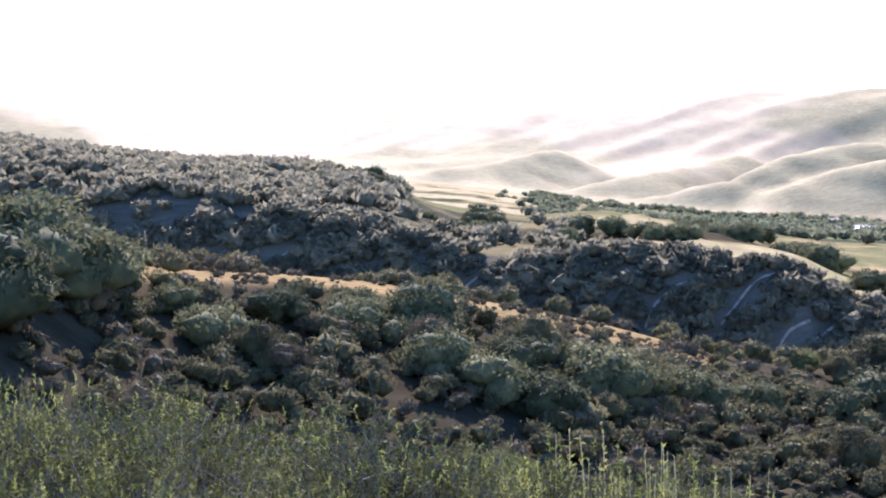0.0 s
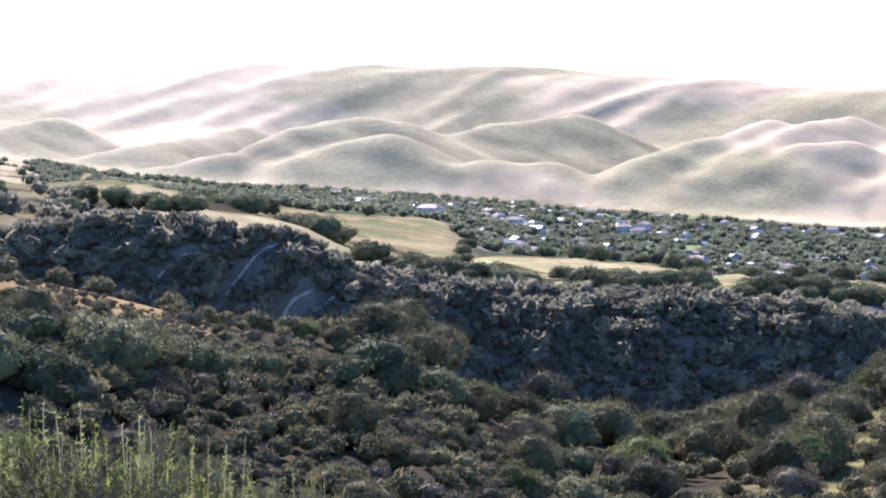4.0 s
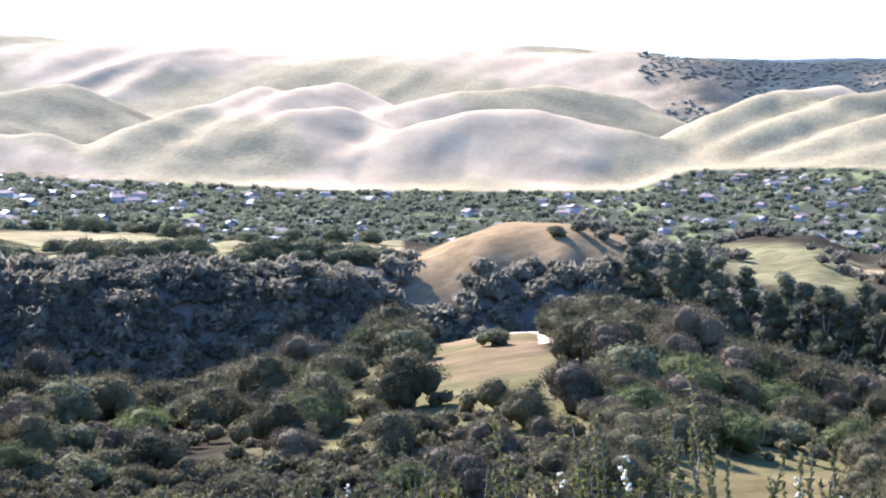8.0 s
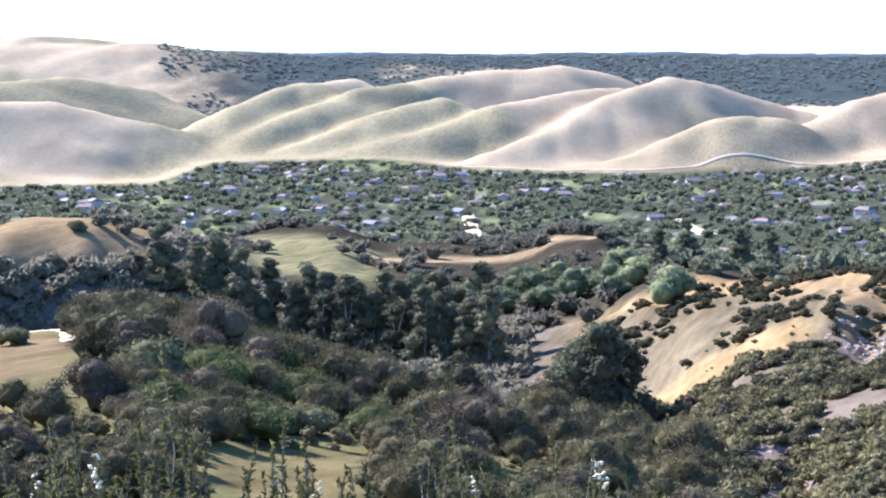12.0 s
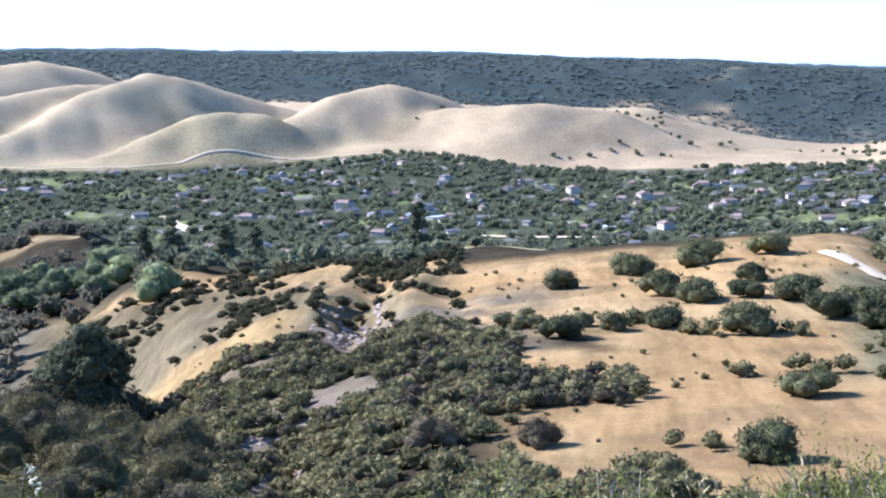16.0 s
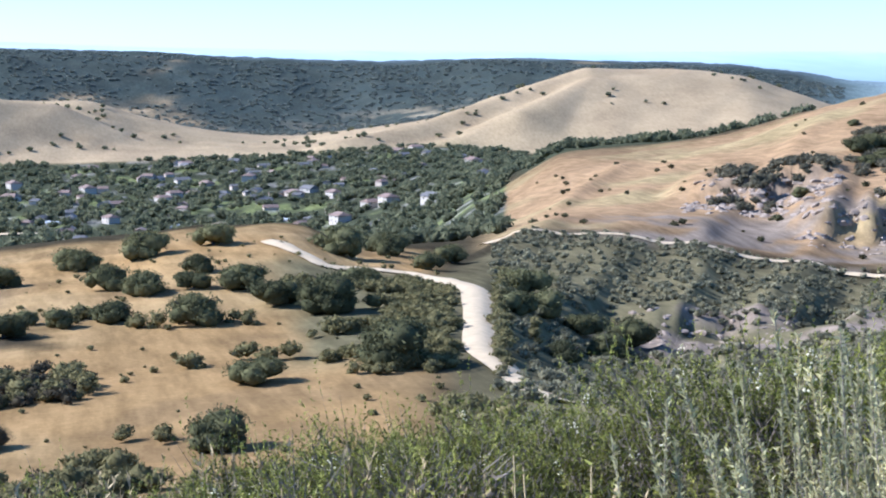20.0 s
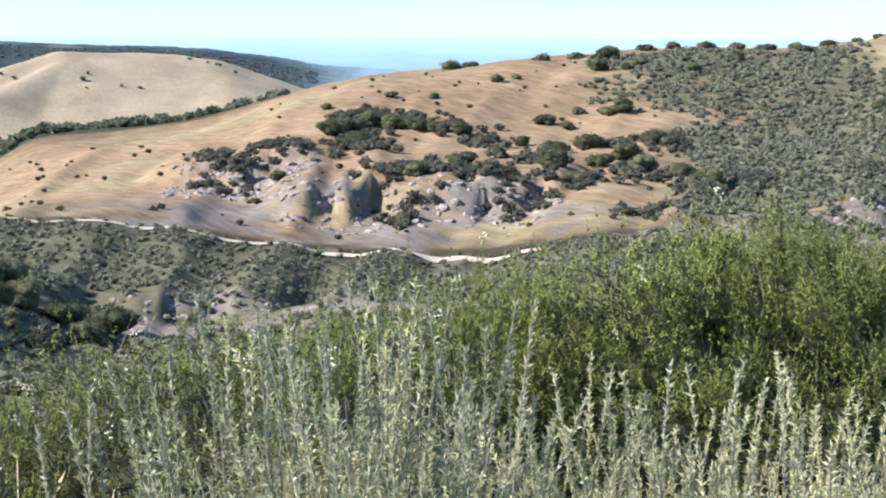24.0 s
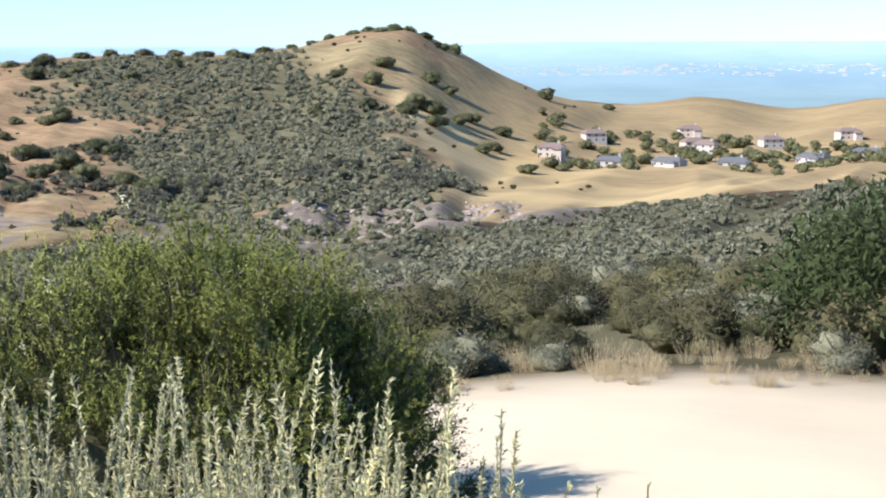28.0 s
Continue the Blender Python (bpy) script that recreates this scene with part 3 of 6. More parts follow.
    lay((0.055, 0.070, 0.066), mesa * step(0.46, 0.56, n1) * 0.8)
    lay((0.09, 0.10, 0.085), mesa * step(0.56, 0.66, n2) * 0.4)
    lay((0.26, 0.22, 0.15), mesa * step(98, 104, az) * (1 - step(3450, 3600, r)) * step(0.54, 0.62, n1))
    # haze put into the ground colour, bluer towards the last distance
    lay(HAZY_PLAIN, step(3250, 3500, r) * step(116, 121, az))
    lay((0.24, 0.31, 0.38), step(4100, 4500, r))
    lay((0.40, 0.31, 0.20), band(138, 147.5, 0.6, az) * band(-9, 5, 3, r - np.interp(az, [139, 141.7, 144, 146.3], [143, 128, 100, 95])))
    # dirt beside the track
    lay((0.66, 0.51, 0.32), band(138.5, 175, 1.0, az) * band(9.6, 15.2, 0.5, r))
    lay((0.36, 0.26, 0.12), band(138.5, 175, 1.0, az) * band(15.0, 16.2, 0.4, r) * step(0.4, 0.6, n2))
    return c


SURFACE = []


def grid_mesh(name, az, rr):
    """A sheet over headings az and distances rr."""
    A, R = np.meshgrid(az, rr, indexing="ij")
    Z = np.concatenate([sheet_height(a, r) for a, r in zip(np.array_split(A, 24), np.array_split(R, 24))])
    SURFACE.append((az, rr, Z))
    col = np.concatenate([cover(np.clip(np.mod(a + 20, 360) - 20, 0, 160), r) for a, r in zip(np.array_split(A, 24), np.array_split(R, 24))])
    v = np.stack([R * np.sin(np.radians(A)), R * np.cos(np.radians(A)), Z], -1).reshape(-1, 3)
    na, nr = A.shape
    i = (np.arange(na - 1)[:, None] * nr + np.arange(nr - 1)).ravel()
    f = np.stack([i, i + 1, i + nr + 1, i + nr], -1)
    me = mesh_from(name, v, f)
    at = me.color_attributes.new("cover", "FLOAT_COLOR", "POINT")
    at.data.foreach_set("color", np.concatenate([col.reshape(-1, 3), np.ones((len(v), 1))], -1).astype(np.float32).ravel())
    return me


def mesh_from(name, v, f, smooth=True):
    """A mesh from arrays of vertices (n, 3) and of faces (m, 3 or 4)."""
    me = bpy.data.meshes.new(name)
    k = f.shape[1]
    me.vertices.add(len(v))
    me.vertices.foreach_set("co", np.asarray(v, np.float32).ravel())
    me.loops.add(f.size)
    me.loops.foreach_set("vertex_index", np.asarray(f, np.int32).ravel())
    me.polygons.add(len(f))
    me.polygons.foreach_set("loop_start", np.arange(0, f.size, k, dtype=np.int32))
    me.polygons.foreach_set("use_smooth", np.full(len(f), smooth))
    me.update(calc_edges=True)
    me.validate()
    return me


rings = np.concatenate([[0.02], np.geomspace(1.0, 30, 60), np.geomspace(30, 650, 200)[1:], np.geomspace(650, 2400, 80)[1:], np.arange(2425, 4100, 19.0), np.geomspace(4110, 4850, 16)])
turns = np.concatenate([np.arange(2, 158, 0.19), np.arange(158, 362.01, 3.0)])
ground = new("ground", grid_mesh("ground", turns, rings))
ground.data.materials.append(GROUND)
tagged(ground, "rolling hills of dry golden grass, scrub and canyons", "ground", kind="structure")


def surface(az, r):
    """Height of the built ground sheet, between its corners."""
    ta, tr, Z = SURFACE[0]
    az, r = np.broadcast_arrays(np.mod(np.asarray(az, float) - ta[0], 360) + ta[0], np.asarray(r, float))
    i, j = np.clip(np.searchsorted(ta, az, side="right") - 1, 0, len(ta) - 2), np.clip(np.searchsorted(tr, r, side="right") - 1, 0, len(tr) - 2)
    u, v = (az - ta[i]) / (ta[i + 1] - ta[i]), np.clip((r - tr[j]) / (tr[j + 1] - tr[j]), 0, 1)
    return (Z[i, j] * (1 - u) + Z[i + 1, j] * u) * (1 - v) + (Z[i, j + 1] * (1 - u) + Z[i + 1, j + 1] * u) * v


def on_land(az, r):
    return Vector((r * math.sin(radians(az)), r * math.cos(radians(az)), float(surface(az, r))))


# the last haze-blue plain and ridges, far behind everything, haze painted as glow
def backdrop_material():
    m, n, l, b = material("painted_haze_glow")
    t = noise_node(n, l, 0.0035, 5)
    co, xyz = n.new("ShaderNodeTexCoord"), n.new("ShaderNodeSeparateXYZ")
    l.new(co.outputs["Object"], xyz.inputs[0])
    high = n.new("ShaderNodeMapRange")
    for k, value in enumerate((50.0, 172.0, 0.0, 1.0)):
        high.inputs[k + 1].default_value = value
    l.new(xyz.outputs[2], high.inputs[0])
    # haze in the emission colour: paler and bluer with height
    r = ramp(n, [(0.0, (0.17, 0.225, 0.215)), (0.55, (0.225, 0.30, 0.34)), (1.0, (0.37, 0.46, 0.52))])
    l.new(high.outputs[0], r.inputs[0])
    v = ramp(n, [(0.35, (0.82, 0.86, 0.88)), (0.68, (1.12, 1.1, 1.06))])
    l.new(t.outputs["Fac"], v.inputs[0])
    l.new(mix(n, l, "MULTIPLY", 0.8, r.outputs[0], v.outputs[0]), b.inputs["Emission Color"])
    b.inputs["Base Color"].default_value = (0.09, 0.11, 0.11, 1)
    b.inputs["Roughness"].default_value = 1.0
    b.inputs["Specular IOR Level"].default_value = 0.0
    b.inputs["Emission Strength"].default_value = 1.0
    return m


HAZE = backdrop_material()


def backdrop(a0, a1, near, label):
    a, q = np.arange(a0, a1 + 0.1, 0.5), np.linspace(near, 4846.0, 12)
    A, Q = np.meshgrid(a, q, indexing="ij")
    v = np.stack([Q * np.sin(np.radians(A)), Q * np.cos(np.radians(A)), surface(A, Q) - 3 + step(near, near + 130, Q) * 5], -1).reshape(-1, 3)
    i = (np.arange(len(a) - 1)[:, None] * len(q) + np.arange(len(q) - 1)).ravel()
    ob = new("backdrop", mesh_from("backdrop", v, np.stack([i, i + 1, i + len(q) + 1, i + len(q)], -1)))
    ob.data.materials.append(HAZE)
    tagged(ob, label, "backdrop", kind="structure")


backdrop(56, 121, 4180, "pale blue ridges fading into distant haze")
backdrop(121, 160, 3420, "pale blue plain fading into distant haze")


# ---- plants ----
def part(name, me, material, parent, label="", kind=""):
    """One mesh object under a thing or under a part."""
    ob = new(name, me)
    if material and not me.materials:
        me.materials.append(material)
    ob.parent = parent
    return tagged(ob, label, kind=kind)


def ico(sub):
    bm = bmesh.new()
    bmesh.ops.create_icosphere(bm, subdivisions=sub, radius=1)
    v = np.array([p.co[:] for p in bm.verts])
    f = np.array([[q.index for q in p.verts] for p in bm.faces])
    bm.free()
    return v, f


ICO = {k: ico(k) for k in (1, 2, 3)}


def crown(rng, wide, tall, lobes=7, sub=2, leaves=900, leaf=0.25, ragged=0.35, core=True, inner=0.86):
    """A crown of several lumpy clumps covered in small leaf sprays. Base at z = 0."""
    vs, fs, count = [], [], 0
    centres = []
    for k in range(lobes):
        a, d = rng.uniform(0, 2 * np.pi), wide * 0.5 * 0.62 * np.sqrt(rng.uniform(0, 1)) * (k > 0)
        s = rng.uniform(0.42, 0.62) * wide * 0.5 * (1.15 if k == 0 else 1.0)
        h = tall * rng.uniform(0.28, 0.66) * (1 - 0.45 * (d / (wide * 0.5)) ** 2)
        centres.append((d * np.cos(a), d * np.sin(a), h, s, min(s * rng.uniform(0.6, 0.85), tall * 0.45)))
    v0, f0 = ICO[sub]
    for x, y, z, s, t in centres if core else ():
        p = v0 * (inner + ragged * (rng.random((len(v0), 1)) - 0.55))
        p = p * (s, s, t) + (x, y, z)
        vs.append(p)
        fs.append(f0 + count)
        count += len(p)
    k = rng.integers(0, lobes, leaves)
    c = np.array(centres)[k]
    d = rng.normal(size=(leaves, 3))
    d /= np.linalg.norm(d, axis=1, keepdims=True)
    d[:, 2] = np.abs(d[:, 2]) * 0.9 + d[:, 2] * 0.1
    p = c[:, :3] + d * np.stack([c[:, 3], c[:, 3], c[:, 4]], -1) * rng.uniform(inner * 1.02 if core else 0.45, 1.14, (leaves, 1))
    e1 = rng.normal(size=(leaves, 3))
    e1 /= np.linalg.norm(e1, axis=1, keepdims=True)
    e2 = np.cross(e1, d + rng.normal(size=(leaves, 3)) * 0.6)
    e2 /= np.linalg.norm(e2, axis=1, keepdims=True) + 1e-6
    s = leaf * rng.uniform(0.5, 1.3, (leaves, 1))
    tri = np.stack([p - e1 * s, p + e2 * s * 0.7, p + e1 * s, ], 1).reshape(-1, 3)
    vs.append(tri)
    fs.append(np.arange(len(tri)).reshape(-1, 3) + count)
    return np.concatenate(vs), np.concatenate(fs)


def tube(path, radii, sides=6):
    """A tapered limb along a path."""
    path = np.asarray(path, float)
    v, f = [], []
    for k, (p, r) in enumerate(zip(path, radii)):
        t = path[min(k + 1, len(path) - 1)] - path[max(k - 1, 0)]
        t /= np.linalg.norm(t) + 1e-9
        u = np.cross(t, (0.3, 0.9, 0.2))
        u /= np.linalg.norm(u)
        w = np.cross(t, u)
        a = np.arange(sides) * 2 * np.pi / sides
        v.append(p + r * (np.cos(a)[:, None] * u + np.sin(a)[:, None] * w))
    for k in range(len(path) - 1):
        for j in range(sides):
            q, n = k * sides, (j + 1) % sides
            f.append((q + j, q + n, q + sides + n, q + sides + j))
    return np.concatenate(v), np.array(f)


def join(pieces):
    vs, fs, count = [], [], 0
    for v, f in pieces:
        vs.append(v)
        fs.append(f + count)
        count += len(v)
    return np.concatenate(vs), np.concatenate(fs)


def limbs(rng, wide, tall, stem, forks=5):
    """Trunk and main limbs, as tubes."""
    bend = rng.normal(0, 0.05 * tall, 2)
    top = np.array([bend[0], bend[1], tall * 0.42])
    out = [tube([(0, 0, -0.5), (0, 0, 0), top * (0.4, 0.4, 0.5), top], [stem * 1.5, stem * 1.2, stem, stem * 0.8])]
    for k in range(forks):
        a = 2 * np.pi * (k + rng.uniform(-0.3, 0.3)) / forks
        tip = np.array([np.cos(a) * wide * 0.33, np.sin(a) * wide * 0.33, tall * rng.uniform(0.6, 0.8)])
        out.append(tube([top * 0.9, (top + tip) / 2 + (0, 0, -0.05 * tall), tip], [stem * 0.6, stem * 0.4, stem * 0.15]))
    return join(out)


def oak_kind(wide, tall, seed, leaves=1900, lobes=13):
    """An oak: trunk with limbs, and a crown of leaf clumps. Built once, then copied."""
    g = np.random.default_rng(seed)
    ob = new("oak_tree")
    part("trunk", mesh_from("trunk", *limbs(g, wide, tall, wide * 0.035)), BARK, ob)
    v, f = crown(g, wide, tall, lobes, 1, leaves, wide * 0.035)
    part("crown", mesh_from("crown", v, f), OAK, ob)
    return ob


def place(kind, az, r, size=1.0, turn=0.0, sink=0.0):
    p = on_land(az, r)
    return Matrix.LocRotScale(p - Vector((0, 0, sink)), Euler((0, 0, turn)), (size, size, size))


def put(kind, az, r, size, label="", category="", group="", sink=0.0):
    ob = copy_thing(kind, Matrix())
    ob.matrix_basis = place(kind, az, r, size, random.uniform(0, 6.28), sink)
    return tagged(ob, label, category, group)


def stuff(name, kinds, az, r, size, material, label, category, squash=1.0, sink=0.2):
    """Many small plants joined into one object. kinds: list of (v, f)."""
    g = np.random.default_rng(len(az))
    z = surface(az, r)
    x, y = r * np.sin(np.radians(az)), r * np.cos(np.radians(az))
    which, turn = g.integers(0, len(kinds), len(az)), g.uniform(0, 6.28, len(az))
    vs, fs, count = [], [], 0
    for k, (v, f) in enumerate(kinds):
        m = np.where(which == k)[0]
        if not len(m):
            continue
        c, s = np.cos(turn[m])[:, None], np.sin(turn[m])[:, None]
        sz = size[m][:, None]
        X = (v[:, 0] * c - v[:, 1] * s) * sz + x[m][:, None]
        Y = (v[:, 0] * s + v[:, 1] * c) * sz + y[m][:, None]
        Z = v[:, 2] * sz * squash + z[m][:, None] - sink * sz
        vs.append(np.stack([X, Y, Z], -1).reshape(-1, 3))
        fs.append((f[None] + (np.arange(len(m)) * len(v))[:, None, None]).reshape(-1, f.shape[1]) + count)
        count += len(m) * len(v)
    ob = new(name, mesh_from(name, np.concatenate(vs), np.concatenate(fs)))
    ob.data.materials.append(material)
    return tagged(ob, label, category, kind="stuff")


def scatter(n, az0, az1, r0, r1, keep=None, seed=1):
    """Random places, even over the ground."""
    g = np.random.default_rng(seed)
    az, r = g.uniform(az0, az1, n), np.sqrt(g.uniform(r0 * r0, r1 * r1, n))
    if keep is not None:
        m = keep(az, r, g)
        az, r = az[m], r[m]
    return az, r


def clump(az, r, scale, seed):
    x, y = r * np.sin(np.radians(az)), r * np.cos(np.radians(az))
    return fractal(x / scale, y / scale, seed, 3)


def line(k, az):
    return knots(np.clip(az, 0, 160))[0][..., k]


def shrub_set(n, lobes, sub, leaves, leaf, tall=0.75, seed=0):
    return [crown(np.random.default_rng(seed + k), 1.0, tall, lobes, sub, leaves, leaf, 0.45) for k in range(n)]


def puff(seed, leaves, leaf):
    """A small far-off tree or bush: an uneven core under loose leaf sprays."""
    g = np.random.default_rng(seed)
    v, f = crown(g, 1.0, 0.85, 1, 1, leaves, leaf, 0.5)
    return v, f


MEDIUM = shrub_set(6, 3, 1, 150, 0.085, 0.75, 70)
COARSE = [puff(90 + k, 44, 0.17) for k in range(7)]


def shrub_kind(name, material, wide, tall, seed, leaves=5600, lobes=8, label="", category="shrub", fine=0.018):
    """A rounded bush: short stems and a dense uneven crown."""
    g = np.random.default_rng(seed)
    ob = tagged(new(name), label, category)
    part("stem", mesh_from("stem", *limbs(g, wide, tall, wide * 0.02, 4)), BARK, ob)
    v, f = crown(g, wide, tall, lobes + 3, 2, leaves, wide * fine, 0.4, True, 0.66)
    part("crown", mesh_from("crown", v - (0, 0, tall * 0.05), f), material, ob)
    return ob


class Kinds:
    """Originals that are moved to their first place and copied to the next ones."""

    def __init__(self, makers):
        self.kinds, self.used = makers, [False] * len(makers)

    def put(self, k, az, r, size, label="", category="", group="", sink=0.0, squash=1.0):
        k %= len(self.kinds)
        ob = self.kinds[k]
        if self.used[k]:
            ob = copy_thing(ob, Matrix())
        self.used[k] = True
        p = on_land(az, r) - Vector((0, 0, sink))
        ob.matrix_basis = Matrix.LocRotScale(p, Euler((0, 0, random.uniform(0, 6.28))), (size, size, size * squash))
        return tagged(ob, label, category, group)


OAKS = Kinds([oak_kind(8, 5.4, 11), oak_kind(8, 5.0, 12), oak_kind(8, 5.8, 13), oak_kind(8, 4.8, 14)])


def oak_row(rows, label, group, sink=0.07):
    """Oaks at (heading, distance, width of crown)."""
    for k, (az, r, w) in enumerate(rows):
        OAKS.put(k, az, r, w / 8.6, label, "tree", group, sink * w)


oak_row([(88.54, 232, 4.6), (90.35, 219, 7.2), (92.17, 224.6, 4.8), (93.94, 226.7, 6.4), (96.54, 219.7, 8.7), (96.54, 250.7, 6.2), (97.96, 249.7, 6.6), (95.03, 248.7, 7.8), (93.7, 260, 8.4),
         (99.23, 234, 8.5), (100.94, 224.6, 10), (92.76, 293, 8.7), (94.94, 297.6, 10), (97.2, 303.4, 9), (90.38, 278, 6.4), (88.04, 196, 4.5), (86.8, 196.5, 5.2), (98.62, 174, 6.3), (103.17, 180.6, 9.7),
         (101.3, 311, 12), (103.1, 328, 8.7), (89.22, 241.7, 3.2), (97.21, 140.8, 6.5), (102.9, 345, 10), (96.67, 267.7, 6.2), (98.25, 248.7, 8.2), (91.12, 229, 3.8), (102.1, 258, 6.8), (104.4, 300, 7)],
        "round dark green live oak on the dry golden slope", "oaks on the golden slope")
oak_row([(111.26, 268, 10), (107.65, 281, 9.3), (108.23, 255.6, 7.6), (108.99, 213, 6.3), (105.18, 327, 7.5), (109.6, 262, 8), (110.4, 240, 7), (107.3, 240, 7)],
        "dark green oak in the scrubby ravine", "oaks in the ravine")
oak_row([(124, 554, 9), (125.88, 575, 10), (124.84, 593, 6.8), (125.59, 640, 9), (126.35, 633, 6.3), (127.76, 647, 9), (128.2, 650, 10), (126.72, 661, 6.5), (124, 724, 7.2), (124.64, 732, 5), (127.36, 754, 10),
         (128.3, 750, 6.2), (127.37, 724, 5), (128.67, 757, 9), (130.46, 728, 8.4), (127.64, 790, 12), (131.85, 768, 9), (134, 786, 9), (140.28, 718, 10), (139.51, 644, 10), (140.32, 661, 12), (140.52, 645, 9),
         (116.72, 519, 6.5), (118.31, 688, 6), (115.98, 498, 4), (120.5, 700, 6), (121.9, 690, 5)],
        "dark green oak on the brown grassy hillside", "oaks on the brown hill")
oak_row([(118.5, 620, 12), (119.1, 628, 13), (119.88, 635, 14), (120.6, 628, 12), (121.37, 621, 11), (122.1, 615, 10), (122.86, 611, 9), (119.5, 600, 11), (118.9, 590, 9), (127, 584, 12), (128.34, 559, 11), (129.28, 590, 11),
         (129.84, 582, 9.6), (122.87, 524, 10), (125.89, 519, 11), (131, 482, 11), (121.36, 505, 10), (127.5, 540, 10), (128.9, 530, 10), (130.2, 520, 9), (124.4, 500, 9), (126.7, 500, 8)],
        "dark oak crowding a gully of the brown hill", "oaks in the gullies")
oak_row([(122.5, 815, 13), (123.1, 820, 9), (125.48, 800, 9), (126.6, 816, 10), (127.7, 815, 11), (128.85, 822, 11), (129.8, 828, 9), (130.8, 835, 12), (131.84, 820, 10), (132.8, 825, 11), (133.7, 835, 9), (134.8, 835, 10),
         (135.7, 840, 7), (136.35, 842, 7), (136.9, 845, 7), (137.7, 830, 8), (138.2, 835, 8), (138.6, 820, 9), (139.1, 815, 9), (139.6, 815, 9), (140.1, 810, 9), (140.6, 812, 9), (141, 826, 10)],
        "low dark oak on the crest of the brown hill", "oaks on the hill crest", 0.22)
oak_row([(140.9, 719, 8), (146.2, 950, 8), (144.1, 850, 11), (142.68, 692, 9), (142.39, 655, 7.5), (143.53, 599, 8), (139.75, 660, 11), (140.32, 640, 9), (141.26, 675, 9), (138.72, 717, 11), (138.34, 685, 10),
         (138.15, 649, 8.6), (136.46, 632, 8), (141.6, 690, 9), (142, 640, 7), (137.2, 700, 7)],
        "dark oak on the dry flank of the hill", "oaks on the dry flank")
oak_row([(26.68, 560, 9), (27.5, 560, 9), (32.95, 419, 5.5), (36.4, 560, 9), (38.55, 500, 11), (34.88, 418, 7.5), (37.33, 440, 9), (38.08, 437, 9), (40.6, 520, 10), (41.07, 447, 9), (44, 520, 10.5), (44.83, 540, 8.6),
         (45.46, 455, 9), (23.6, 475, 9), (24.4, 500, 8), (21.24, 510, 8.6), (19.8, 500, 7), (19.1, 495, 8), (22.4, 520, 8), (42.18, 447, 9), (46.54, 460, 9), (36.2, 430, 7), (39.3, 445, 10), (43.2, 452, 10), (47.6, 465, 10), (48.6, 468, 9), (49.6, 470, 10), (50.6, 475, 9)],
        "rounded oak on the grassy canyon rim", "oaks on the canyon rim", 0.19)
oak_row([(57.2, 505, 6.6), (55.0, 215, 5.2), (52.3, 205, 7.6), (51, 215, 7), (50.2, 205, 7), (57.5, 226, 8.5), (59.5, 172, 8), (58.9, 228, 8), (60.6, 225, 7), (64.3, 157, 6.5), (62.5, 154, 5), (63.6, 197, 6), (49.2, 160, 6.5), (46.2, 170, 8),
         (40.6, 150, 7), (41.3, 118, 5), (44.8, 165, 6), (58.3, 210, 9), (61.2, 200, 7), (62.2, 215, 7), (60, 212, 8), (65, 190, 6)],
        "dark green oak on the scrubby spur", "oaks on the spur")
oak_row([(17.4, 104, 3.6), (19, 100, 4.2), (19.9, 95, 5), (25.4, 104, 6.5), (6.8, 92, 8), (9, 100, 6), (21.8, 94, 5.2), (23.3, 95, 5.6), (11.2, 97, 3.4), (26.6, 110, 5), (5.4, 80, 8.5), (7.6, 90, 8), (8.8, 95, 6), (17.3, 100, 4.6), (19.3, 103, 6), (25.5, 104, 7.5), (22.5, 100, 5.5), (30.4, 118, 5), (34.7, 128, 7.5), (26.6, 108, 5), (33, 122, 5.5), (40.6, 130, 5.5), (36.6, 132, 5), (28.4, 112, 6), (14.8, 98, 4.5), (12.6, 92, 5)],
        "dark oak bush on the near ridge", "oaks on the near ridge")

GRASSY = lambda a, r: (a > 61.0) & (a < 66.6) & (np.abs(r - (a - 63) * 2.0 - 109) < 33)
g = np.random.default_rng(91)
oak_row([(x + g.normal(0, 0.12), 447 + 16 * g.random() + np.interp(x, [34, 40, 50], [-18, 0, 22]), g.uniform(9, 15)) for x in np.arange(34.2, 51.5, 0.42) if np.sin(x * 2.3) + np.sin(x * 0.9) > -0.75],
        "tall dark oak along the brink of the canyon", "oaks along the brink", 0.12)
oak_row([(g.uniform(28.6, 33.5), g.uniform(560, 640), g.uniform(10, 15)) for _ in range(15)] + [(g.uniform(23.3, 28.5), g.uniform(470, 560), g.uniform(8, 13)) for _ in range(12)]
        + [(g.uniform(16, 24), g.uniform(470, 620), g.uniform(7, 11)) for _ in range(16)] + [(g.uniform(37, 52), g.uniform(600, 900), g.uniform(9, 14)) for _ in range(24)],
        "dark oak on the pale fields behind the canyon", "oaks on the fields")
# low tufts that break the grass along the crest
a, r = scatter(2600, 8, 29.5, 85, 145, lambda a, r, g: (r > line(3, a) - 15) & (r < line(3, a) + 5) & (clump(a, r, 7, 68) > 0.45), 69)
stuff("crest_tufts", COARSE, a, r, np.random.default_rng(70).uniform(0.35, 1.1, len(a)), TWIGGY, "small brown tufts in the dry grass of the crest", "shrubs")
